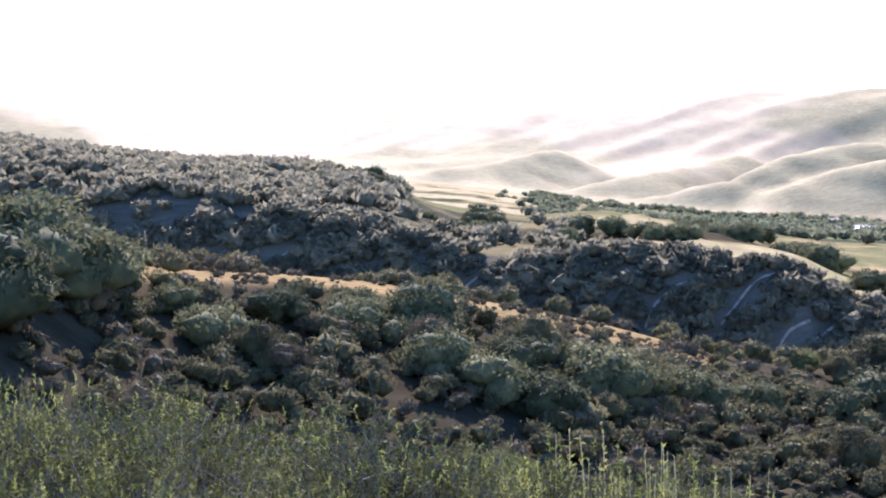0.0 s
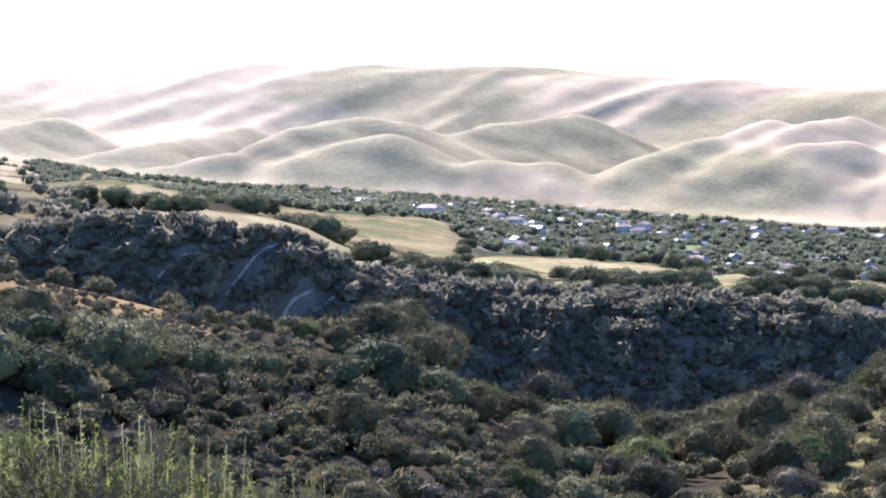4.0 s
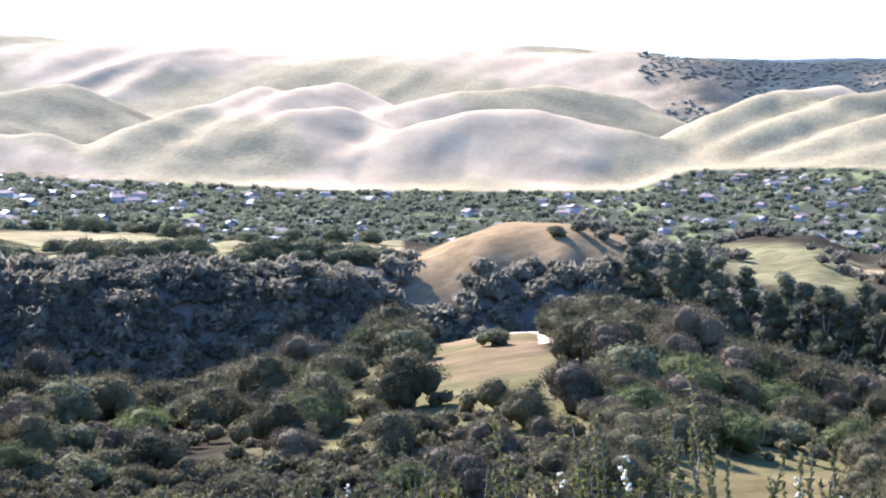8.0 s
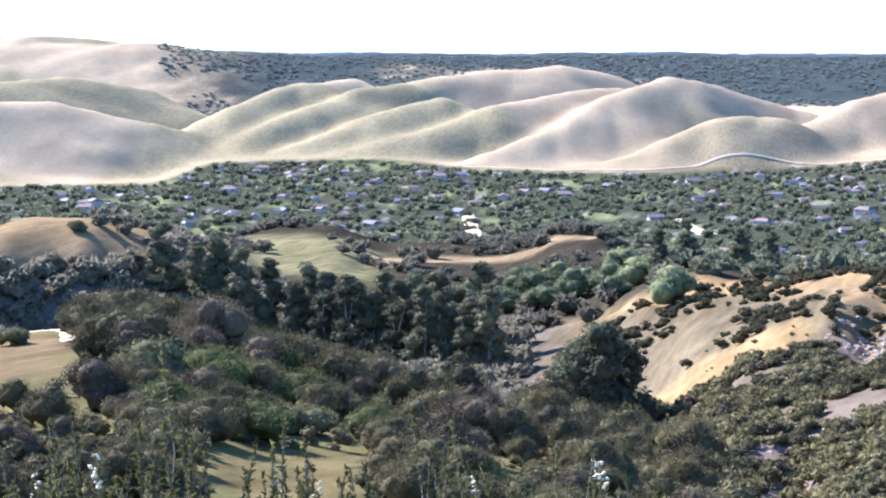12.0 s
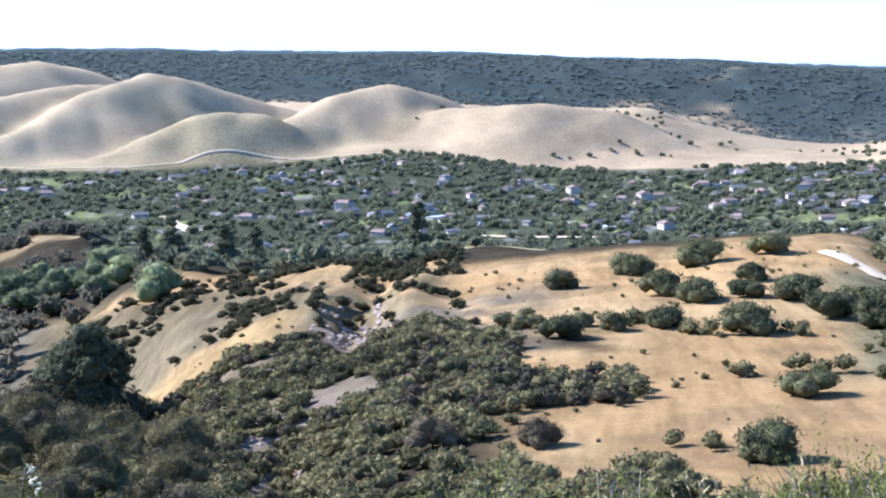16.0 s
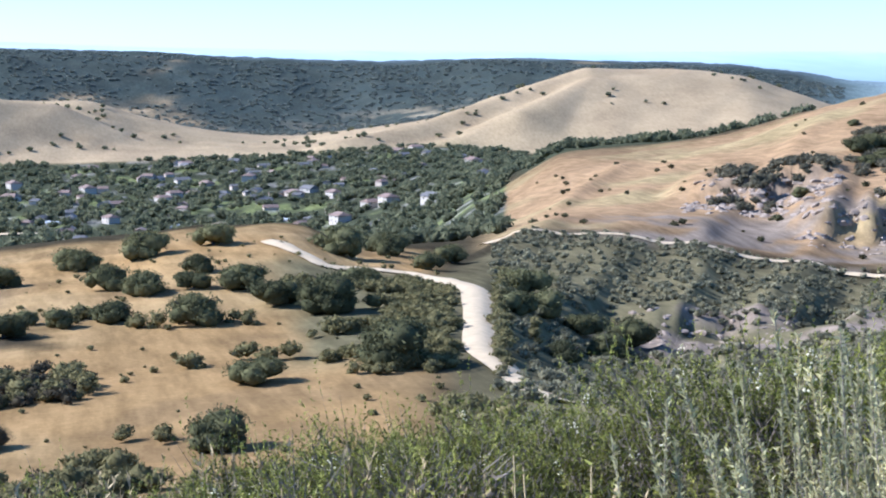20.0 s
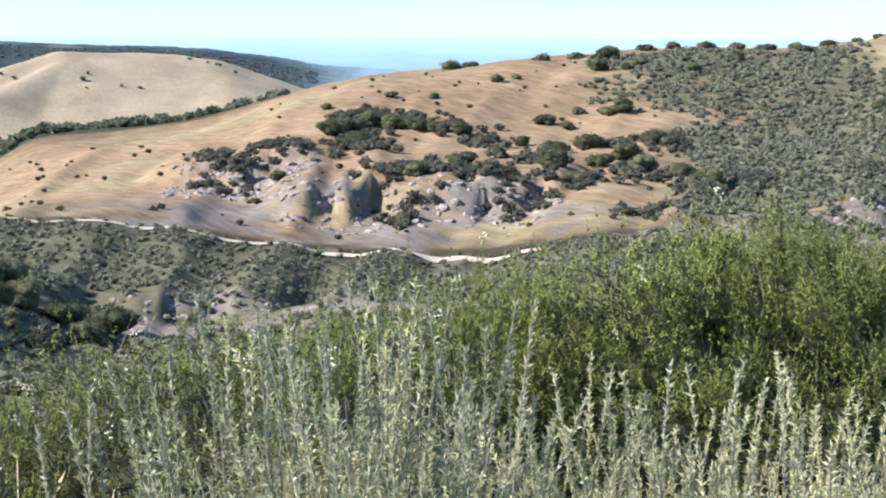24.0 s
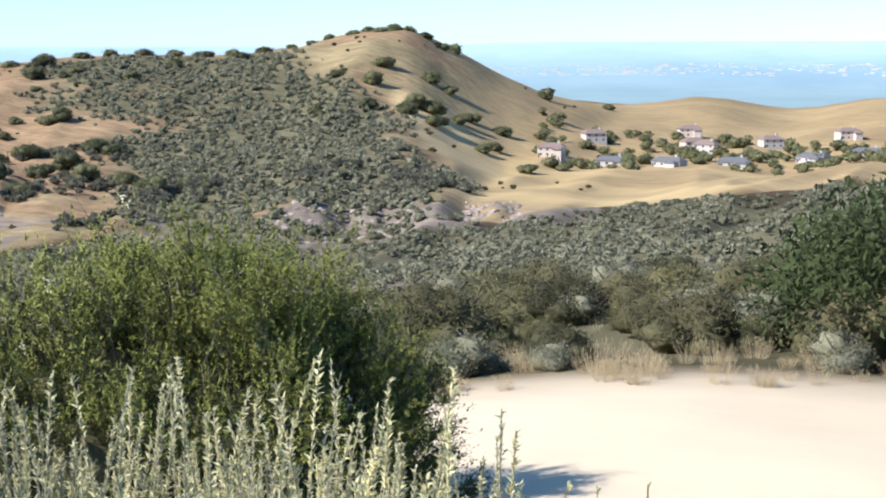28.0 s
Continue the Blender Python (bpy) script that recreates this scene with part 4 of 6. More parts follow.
# bushes of the near slope, one by one where they stand closest
NEAR = Kinds([shrub_kind("shrub", OLIVE, 4, 2.6, 201, label="olive-green rounded bush on the near slope"), shrub_kind("shrub", TWIGGY, 4, 2.5, 202, label="brown-grey twiggy bush on the near slope"),
              shrub_kind("shrub", OLIVE, 4, 3.0, 203, label="dense dark olive bush on the near slope"), shrub_kind("shrub", BRIGHT, 4, 2.2, 204, label="fresh green bush on the near slope"),
              shrub_kind("shrub", TWIGGY, 4, 2.9, 205, label="mauve-brown leafless bush on the near slope"), shrub_kind("shrub", OLIVE, 4, 2.4, 206, label="grey-green rounded bush on the near slope")])
a, r = scatter(1500, 3, 78, 58, 250, lambda a, r, g: (r < line(3, a) - np.where((a > 8.5) & (a < 29), 13, -6)) & ~GRASSY(a, r) & ~((a > 52.2) & (a < 57.3) & (r > 160)), 12)
pick = [0, 1, 2, 5, 4, 2, 3, 5, 0, 2]
for k, (x, y) in enumerate(zip(a[:296], r[:296])):
    NEAR.put(pick[k % 10], x, y, 0.0088 * y * random.uniform(0.7, 1.5), group="bushes on the near slope", sink=0.15, squash=random.uniform(1.0, 1.3))
RUSTY = shrub_kind("shrub", RUST, 4, 4.2, 208, label="rust-red dead bush among the green scrub")
for az, r, k in ((86.0, 158, 1.5), (80.5, 150, 1.2), (89.6, 152, 1.3)):
    NEAR.put(1, az, r, k, "broad brown twiggy bush on the slope", group="bushes on the near slope", sink=0.15)
RUSTY.matrix_basis = place(RUSTY, 72.9, 195, 1.0)

# scrub behind and between them, too much to count
a, r = scatter(3300, 2, 80, 56, 132, lambda a, r, g: (r < line(3, a) - np.where((a > 8.5) & (a < 29), 8, 2)) & ~GRASSY(a, r), 44)
g = np.random.default_rng(45)
half = g.random(len(a)) < 0.66
stuff("scrub_thicket", MEDIUM, a[half], r[half], g.uniform(1.5, 2.7, half.sum()), OLIVE, "dense olive scrub between the bushes", "scrub", 1.1)
stuff("scrub_thicket", MEDIUM, a[~half], r[~half], g.uniform(1.4, 2.5, (~half).sum()), TWIGGY, "brown-grey twiggy scrub between the bushes", "scrub")
a, r = scatter(2600, 2, 78, 90, 262, lambda a, r, g: (r < line(3, a) + 22) & (clump(a, r, 26, 61) + g.uniform(-0.25, 0.25, len(a)) > 0.27) & ~((np.abs(r - line(3, a) + 2) < 18) & (a > 8.5) & (a < 29) & (clump(a, r, 9, 67) < 0.62))
               & ~((a > 52.4) & (a < 57.2) & (r > 165)) & ~GRASSY(a, r), 2)
g = np.random.default_rng(8)
half = g.random(len(a)) < 0.7
stuff("scrub_thicket", MEDIUM, a[half], r[half], g.uniform(1.5, 3.4, half.sum()), OLIVE, "dense olive scrub along the ridge", "scrub", 1.15)
stuff("scrub_thicket", MEDIUM, a[~half], r[~half], g.uniform(1.5, 3.2, (~half).sum()), TWIGGY, "brown-grey twiggy scrub along the ridge", "scrub")
a, r = scatter(1500, 76, 108, 60, 235, lambda a, r, g: (clump(a, r, 22, 62) > 0.5) | (r < 120) & (clump(a, r, 30, 64) > 0.4), 14)
keep = ~((a > 89) & (a < 104) & (r > 128) & (r < 225) & (clump(a, r, 20, 66) < 0.66)) & ~((np.abs(a - 106.2) < 1.6) & (r > 150))
a, r = a[keep], r[keep]
stuff("scrub_thicket", MEDIUM, a, r, g.uniform(2.0, 4.6, len(a)), SAGE_GREEN, "green and grey scrub on the slope above the ravine", "scrub")
a, r = scatter(2300, 98.0, 107, 175, 300, lambda a, r, g: (clump(a, r, 14, 65) > 0.3 + 0.1 * (103 - a)) & (np.abs(a - 105.9) > 0.75) & ~((a < 106) & (r > np.interp(a, [99, 100.5, 102.5, 103.8, 105.8], [300, 281, 284, 283, 255]) - 20)), 15)
stuff("scrub_thicket", MEDIUM, a, r, g.uniform(1.6, 3.2, len(a)), SAGE_GREEN, "low green scrub beside the dirt road", "scrub")

a, r = scatter(300, 77, 105, 125, 320, lambda a, r, g: (np.abs(a - 105.8) > 0.9) & (g.random(len(a)) < 0.8), 16)
stuff("dry_slope_shrubs", COARSE, a, r, g.uniform(0.5, 1.7, len(a)), SAGE_GREEN, "small low shrubs dotted over the golden grass", "shrubs")
a, r = scatter(230, 107, 146, 440, 860, lambda a, r, g: r < line(7, a), 22)
stuff("dry_slope_shrubs", COARSE, a, r, g.uniform(1.2, 4.0, len(a)), OLIVE, "small dark shrubs dotted over the brown hill", "shrubs")

# pale runnels down the canyon wall
STREAKS = [[(16.1, 440), (15.2, 435), (14.1, 431)], [(22.5, 428), (21.5, 421), (20.7, 417)], [(28.9, 411), (28.0, 409), (27.3, 407), (26.9, 403)], [(31.2, 414), (30.2, 407.5), (29.4, 402)],
           [(32.3, 405.4), (31.7, 402.6), (31.2, 398)], [(33.9, 411.5), (33.0, 405.4), (32.1, 400), (31.2, 396)]]


def clear_of(a, r, lines, gap):
    """True for places farther than gap from all the given lines."""
    x, y = r * np.sin(np.radians(a)), r * np.cos(np.radians(a))
    far = np.full(len(a), 1e9)
    for rows in lines:
        p = np.array([(q * math.sin(radians(b)), q * math.cos(radians(b))) for b, q in rows])
        for (x0, y0), (x1, y1) in zip(p[:-1], p[1:]):
            t = np.clip(((x - x0) * (x1 - x0) + (y - y0) * (y1 - y0)) / ((x1 - x0) ** 2 + (y1 - y0) ** 2), 0, 1)
            far = np.minimum(far, np.hypot(x - x0 - t * (x1 - x0), y - y0 - t * (y1 - y0)))
    return far > gap


# bushes in the folds of the golden hills
a, r = scatter(500, 84, 119, 2420, 3050, lambda a, r, g: clump(a, r, 120, 83) + g.normal(0, 0.03, len(a)) > 0.60, 56)
stuff("hill_shrubs", COARSE, a, r, np.random.default_rng(57).uniform(7, 15, len(a)), TOWN_LEAF, "scattered dark shrubs on the far golden hills", "shrubs")
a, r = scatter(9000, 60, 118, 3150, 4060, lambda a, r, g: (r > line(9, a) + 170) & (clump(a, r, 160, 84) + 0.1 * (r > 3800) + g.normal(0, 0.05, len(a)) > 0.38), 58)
stuff("tableland_woods", COARSE, a, r, np.random.default_rng(59).uniform(9, 18, len(a)), HAZE_LEAF, "hazy woods on the distant tableland", "woods", 0.7)
# woods on the shaded canyon wall and round the bald knoll
a, r = scatter(1700, 2, 25, 450, 690, lambda a, r, g: (r > line(5, a)) & (r < line(6, a) + 12) & (clump(a, r, 60, 78) > 0.3 + 0.022 * np.maximum(a - 9, 0)), 46)
stuff("canyon_woods", COARSE, a, r, np.random.default_rng(47).uniform(6, 12, len(a)), WOOD_LEAF, "dark woods on the hazy ridge", "woods")
a, r = scatter(8200, 2, 72, 300, 560, lambda a, r, g: (r > line(4, a) - 60) & (r < line(5, a) - np.where((a > 15) & (a < 52), 2, -6)) & ~((a > 52.3) & (a < 59.6) & (r > line(5, a) - 34)) & clear_of(a, r, STREAKS, 2.2), 3)
stuff("canyon_woods", COARSE, a, r, np.random.default_rng(1).uniform(5, 11, len(a)), WOOD_LEAF, "dark woods covering the shaded canyon wall", "woods")
a, r = scatter(6500, 2, 60, 350, 445, lambda a, r, g: (r > line(4, a) - 5) & (r < line(5, a) - 2) & ~((a > 52.3) & (r > line(5, a) - 34)) & clear_of(a, r, STREAKS, 1.8), 54)
stuff("canyon_woods", COARSE, a, r, np.random.default_rng(55).uniform(4, 8.5, len(a)), WOOD_LEAF, "dark woods on the steep canyon wall", "woods")
a, r = scatter(900, 58, 78, 380, 900, lambda a, r, g: (r > line(5, a) - 10) & (clump(a, r, 70, 71) > 0.5), 17)
stuff("canyon_woods", COARSE, a, r, np.random.default_rng(6).uniform(6, 12, len(a)), WOOD_LEAF, "dark oak woods in the hollow below the town", "woods")
a, r = scatter(1500, 76, 107, 330, 1250, lambda a, r, g: (r > line(5, a) + 20) & (clump(a, r, 90, 72) > 0.47), 18)
stuff("valley_woods", COARSE, a, r, np.random.default_rng(7).uniform(6, 13, len(a)), TOWN_LEAF, "mixed green woods between the oak slope and the town", "woods")
# town trees
a, r = scatter(14500, 15, 117, 1050, 2700, lambda a, r, g: (r < line(8, a) - np.where((a > 40) & (a < 84), 85, 20)) & (r > line(7, a) - np.where(a < 37, -40, np.where(a < 107, 380, -150))) & (r > line(6, a) + 100) & (clump(a, r, 110, 5) > np.where(a < 37, 0.27 + 0.024 * (37 - a), 0.27)), 5)
stuff("town_trees", COARSE, a, r, np.random.default_rng(2).uniform(9, 18, len(a)), TOWN_LEAF, "green garden and street trees between the houses of the town", "trees")
BANK = [[(138.4, 146), (139, 143), (141.7, 128), (144, 100), (146.6, 94)]]
a, r = scatter(1500, 136, 160, 48, 160, lambda a, r, g: (clump(a, r, 5, 76) > 0.3) & clear_of(a, r, BANK, 5), 24)
stuff("chaparral", MEDIUM, a, r, np.random.default_rng(5).uniform(1.0, 2.0, len(a)), CHAPARRAL_LEAF, "low green chaparral beyond the track", "chaparral")
# scrub on the dark flank left of the golden spur
a, r = scatter(1300, 74, 87, 185, 400, lambda a, r, g: (clump(a, r, 24, 77) > 0.41) & ~((a > 75.2) & (a < 81.8) & (r > 258) & (r < 293)), 25)
stuff("scrub_thicket", MEDIUM, a, r, g.uniform(1.6, 4.0, len(a)), OLIVE, "dark scrub on the eroded flank of the spur", "scrub")
a, r = scatter(2600, 74, 93, 100, 262, lambda a, r, g: (clump(a, r, 26, 79) > 0.52) & (r < line(4, a) + 14) & ~((a > 89) & (r > 190)), 52)
half = np.random.default_rng(53).random(len(a)) < 0.6
stuff("scrub_thicket", MEDIUM, a[half], r[half], g.uniform(1.8, 4.2, half.sum()), SAGE_GREEN, "green scrub filling the side ravine", "scrub")
stuff("scrub_thicket", MEDIUM, a[~half], r[~half], g.uniform(1.8, 3.8, (~half).sum()), TWIGGY, "brown twiggy scrub filling the side ravine", "scrub")
# chaparral round the ravine and on the brown hill
a, r = scatter(8200, 106.5, 160, 40, 432, lambda a, r, g: (r < line(5, a) - 6) & (clump(a, r, 12, 74) > 0.34) & ~((np.abs(r - line(4, a)) < 16) & (clump(a, r, 16, 75) > 0.5)) & clear_of(a, r, BANK, 5), 6)
stuff("chaparral", COARSE, a, r, np.random.default_rng(3).uniform(1.4, 2.9, len(a)), CHAPARRAL_LEAF, "even low grey-green chaparral on the slope", "chaparral")
a, r = scatter(5600, 125, 143, 385, 800, lambda a, r, g: (np.abs(a + (r - 600) * 0.012 + (clump(a, r, 60, 21) - 0.5) * 7 - 133.8) < 5.2 + g.normal(0, 0.4, len(a))) & (r < line(7, a) - 25), 21)
stuff("chaparral", COARSE, a, r, np.random.default_rng(4).uniform(2.2, 4.6, len(a)), CHAPARRAL_LEAF, "grey-green chaparral on the face of the brown hill", "chaparral")

# thickets in the gullies of the brown hill
g = np.random.default_rng(48)
GULLIES = [(118.9, 660), (119.1, 615), (119.7, 580), (120.4, 650), (122.1, 629), (123.9, 600), (125.5, 545), (126.7, 500), (114.8, 562), (116.3, 575), (117.8, 567), (115.1, 535), (120.5, 509), (121.6, 518), (122.7, 506),
           (120.8, 465), (127.8, 584), (129.7, 584), (130.8, 475), (132.3, 496), (123.9, 503), (129.0, 440), (136.5, 490), (139.5, 477), (140.6, 451), (119.3, 598), (128.7, 520), (125.0, 480)]
a = np.concatenate([b + g.normal(0, 0.55, 26) for b, q in GULLIES])
r = np.concatenate([q + g.normal(0, 9, 26) for b, q in GULLIES])
stuff("gully_thicket", COARSE, a, r, g.uniform(3, 6.5, len(a)), WOOD_LEAF, "dark thickets in the gullies of the brown hill", "thicket")


# ---- roads ----
def strip(name, rows, width, lift, material, label, kind="structure"):
    """A road draped over the ground along (heading, distance) points."""
    p = np.array([(r * math.sin(radians(a)), r * math.cos(radians(a))) for a, r in rows])
    n = 14 * (len(p) - 1)
    t = np.linspace(0, len(p) - 1, n + 1)
    k = np.arange(len(p), dtype=float)
    x, y = hermite(k, p[:, 0], t), hermite(k, p[:, 1], t)
    d = np.stack([np.gradient(x), np.gradient(y)], -1)
    d /= np.linalg.norm(d, axis=1, keepdims=True) + 1e-9
    w = width * (0.9 + 0.25 * value_noise(t * 3.1, t * 0, 77))
    vs = []
    for s in (-0.5, -0.25, 0.0, 0.25, 0.5):
        px, py = x - d[:, 1] * w * s, y + d[:, 0] * w * s
        rr, aa = np.hypot(px, py), np.degrees(np.arctan2(px, py))
        vs.append(np.stack([px, py, surface(aa, rr) + lift * (1 - 1.2 * abs(s))], -1))
    v = np.stack(vs, 1).reshape(-1, 3)
    i = (np.arange(n)[:, None] * 5 + np.arange(4)).ravel()
    ob = new(name, mesh_from(name, v, np.stack([i, i + 1, i + 6, i + 5], -1)))
    ob.data.materials.append(material)
    return tagged(ob, label, "road", kind=kind)


strip("dirt_road", [(108.6, 160), (107.76, 171), (106.37, 188), (106.08, 212), (105.78, 252), (104.94, 267), (103.81, 283), (102.54, 284), (100.95, 281), (100.1, 291), (99.12, 304)], 4.2, 0.5, DIRT, "pale dirt road along the ridge between scrub")
strip("dirt_road", [(106.2, 405), (107.5, 412), (110, 416), (112.7, 418), (115, 420), (117, 420), (120, 414), (122.5, 409), (126, 394)], 4.2, 0.6, DIRT, "narrow pale dirt road across the bench")
strip("dirt_road", [(56.9, 214), (56.85, 224), (56.75, 234), (56.2, 243), (55.2, 246), (54.4, 244)], 2.4, 0.15, DIRT, "pale dirt track bending over the grassy knoll")
strip("dirt_road", [(70, 2428), (73, 2392), (76, 2376), (79, 2425), (82, 2452), (85.4, 2476), (88, 2440)], 6, 1.4, DIRT, "pale track along the foot of the golden hills")
strip("street", [(70.4, 1500), (70.3, 1600), (70.2, 1700), (70.1, 1800)], 14, 1.5, DIRT, "pale street through the town")
strip("street", [(78.2, 1560), (77.6, 1640), (77.2, 1720)], 14, 1.5, DIRT, "pale street through the town")
strip("street", [(87, 1500), (90, 1480), (92.6, 1470)], 14, 1.5, DIRT, "pale street through the town")


for rows in STREAKS:
    strip("bare_streak", rows, 0.55, 0.35, STONE, "pale bare runnel down the shaded canyon wall")


# ---- houses ----
def box(x0, x1, y0, y1, z0, z1):
    v = np.array([(x, y, z) for x in (x0, x1) for y in (y0, y1) for z in (z0, z1)], float)
    f = np.array([(0, 1, 3, 2), (4, 6, 7, 5), (0, 4, 5, 1), (2, 3, 7, 6), (0, 2, 6, 4), (1, 5, 7, 3)])
    return v, f


def gable(w, d, z, rise, eave=0.6, hip=0.0):
    """A pitched roof with eaves and thickness; hip draws the ridge in at both ends."""
    a, b, t = w / 2 + eave, d / 2 + eave, 0.25
    v = [(-a, -b, z), (a, -b, z), (a, b, z), (-a, b, z), (-a + hip, 0, z + rise), (a - hip, 0, z + rise)]
    v += [(x, y, q - t) for x, y, q in v[:4]]
    f = [(0, 1, 5, 4), (2, 3, 4, 5), (1, 2, 5, 5), (3, 0, 4, 4), (0, 6, 7, 1), (1, 7, 8, 2), (2, 8, 9, 3), (3, 9, 6, 0), (6, 9, 8, 7)]
    return np.array(v, float), f


def poly_mesh(name, v, f):
    me = bpy.data.meshes.new(name)
    me.from_pydata([tuple(p) for p in v], [], [tuple(dict.fromkeys(int(i) for i in q)) for q in f])
    me.update()
    return me


def house_kind(w, d, h, rise, wall, roof, hip=0.0, windows=3, chimney=True, wing=False, label=""):
    """A house: walls, eaved roof, windows with frames and panes, a door, a chimney."""
    ob = tagged(new("house"), label, "house")
    part("wall", poly_mesh("wall", *box(-w / 2, w / 2, -d / 2, d / 2, -3, h)), wall, ob)
    part("roof", poly_mesh("roof", *gable(w, d, h + 0.02, rise, 0.6, hip)), roof, ob)
    if wing:
        v, f = box(w * 0.1, w * 0.42, -d / 2 - 4, -d / 2 + 0.3, -3, h * 0.85)
        part("wing", poly_mesh("wing", v, f), wall, ob)
        v, f = gable(w * 0.32, 4.6, h * 0.85 + 0.02, rise * 0.6, 0.4, w * 0.12)
        part("wing_roof", poly_mesh("wing_roof", v + (w * 0.26, -d / 2 - 1.9, 0), f), roof, ob)
    if chimney:
        part("chimney", poly_mesh("chimney", *box(w * 0.22, w * 0.22 + 1.1, -0.6, 0.6, h * 0.6, h + rise + 1.2)), wall, ob)
    storeys = 2 if h > 4.5 else 1
    for k in range(windows):
        for s in range(storeys):
            for side in (-1, 1):
                x, z = (k + 0.5) / windows * w - w / 2, 1.0 + 2.8 * s
                y = side * d / 2
                win = part("window", poly_mesh("window", *box(x - 0.75, x + 0.75, y - 0.06, y + 0.06, z, z + 1.4)), WALL_WHITE, ob)
                part("pane", poly_mesh("pane", *box(x - 0.62, x + 0.62, y - 0.09, y + 0.09, z + 0.12, z + 1.28)), PANE, win)
    part("door", poly_mesh("door", *box(-w / 2 + 0.3, -w / 2 + 1.3, -d / 2 - 0.05, -d / 2 + 0.05, 0, 2.1)), PANE, ob)
    return ob


VILLAS = Kinds([house_kind(15, 10, 5.6, 2.4, WALL_TAN, ROOF_TILE, 4, 4, True, True, "two-storey tan stucco house with a tiled roof"), house_kind(17, 10, 3.2, 2.3, WALL_WHITE, ROOF_GREY, 3, 4, True, True, "long low white house with a grey roof"),
                house_kind(14, 9, 5.6, 2.4, WALL_WHITE, ROOF_TILE, 3.5, 3, True, False, "two-storey white house with a tiled roof")])
for k, (az, r, n) in enumerate([(144.3, 660, 0), (145.7, 735, 2), (146.3, 650, 1), (148.2, 648, 1), (149.4, 705, 2), (148.85, 790, 0), (150.3, 650, 1), (151.5, 750, 2), (152.9, 672, 1), (153.95, 795, 0), (149.0, 720, 0), (154.6, 690, 1)]):
    ob = VILLAS.put(n, az, r, 0.68, group="houses below the hill")
    ob.rotation_euler = (0, 0, radians(-az + random.uniform(-35, 35)))
a, r = scatter(150, 143.8, 156, 625, 780, None, 33)
stuff("garden_trees", MEDIUM, a, r, np.random.default_rng(34).uniform(4.5, 9.5, len(a)), OAK, "dark garden trees between the hillside houses", "trees")

COTTAGES = Kinds([house_kind(14, 10, 3.2, 2.6, WALL_WHITE, ROOF_GREY, 0, 2, False, False, "small white town house with a grey gable roof"), house_kind(16, 10, 3.2, 2.4, WALL_TAN, ROOF_TILE, 3, 2, False, False, "tan town house with a brown hipped roof"),
                  house_kind(15, 11, 5.6, 2.4, WALL_WHITE, ROOF_TILE, 3, 2, False, False, "two-storey white town house with a tiled roof"), house_kind(13, 9, 3.0, 2.2, WALL_TAN, ROOF_GREY, 0, 2, False, False, "low tan town house with a grey roof")])
a, r = scatter(700, 33, 107, 1120, 2480, lambda a, r, g: (r < line(8, a) - 120) & ((a > 37) | (r > line(7, a) + 80)) & (r > line(7, a) - 250) & (r > line(6, a) + 150) & (clump(a, r, 130, 81) > 0.42), 35)
for k, (x, y) in enumerate(zip(a[:190], r[:190])):
    ob = COTTAGES.put(k, x, y, random.uniform(0.95, 1.25), group="houses of the town")
    ob.rotation_euler = (0, 0, radians(random.choice((20, 110, 60, -30)) + random.uniform(-8, 8)))


def far_houses():
    """The rest of the town, too many and too far to pick apart: walls and pitched roofs."""
    g = np.random.default_rng(49)
    a, r = scatter(1500, 34, 107, 1300, 2500, lambda a, r, g: (r < line(8, a) - 110) & ((a > 37) | (r > line(7, a) + 80)) & (r > line(7, a) - 200) & (clump(a, r, 130, 82) > 0.45), 50)
    vs, fs, slots = [], [], []
    for x, y in zip(a[:300], r[:300]):
        p, q = on_land(x, y), g.uniform(0, 3.14)
        w, d, h = g.uniform(8, 14), g.uniform(7, 10), g.uniform(2.6, 4.5)
        for k, (v, f) in enumerate((box(-w / 2, w / 2, -d / 2, d / 2, -3, h), gable(w, d, h + 0.02, g.uniform(1.6, 2.6), 0.6, g.choice((0.0, 3.0))))):
            base = len(vs)
            vs += [(p.x + u * math.cos(q) - t * math.sin(q), p.y + u * math.sin(q) + t * math.cos(q), p.z + z) for u, t, z in v]
            fs += [tuple(base + i for i in dict.fromkeys(int(i) for i in e)) for e in f]
            slots += [k * (1 + int(g.random() < 0.45))] * len(f) if k else [0] * len(f)
    me = bpy.data.meshes.new("town_houses")
    me.from_pydata(vs, [], fs)
    for m in (WALL_TAN, ROOF_GREY, ROOF_TILE):
        me.materials.append(m)
    me.polygons.foreach_set("material_index", slots)
    me.update()
    tagged(new("town_houses", me), "pale houses with grey and brown roofs among town trees", "houses", kind="stuff")


far_houses()


def hall_kind(w, d, h, label):
    ob = tagged(new("hall"), label, "building")
    part("wall", poly_mesh("wall", *box(-w / 2, w / 2, -d / 2, d / 2, -3, h)), WALL_WHITE, ob)
    part("roof", poly_mesh("roof", *gable(w, d, h + 0.02, 1.6, 0.5)), ROOF_METAL, ob)
    part("door", poly_mesh("door", *box(-2, 2, -d / 2 - 0.06, -d / 2 + 0.06, 0, 3)), PANE, ob)
    return ob


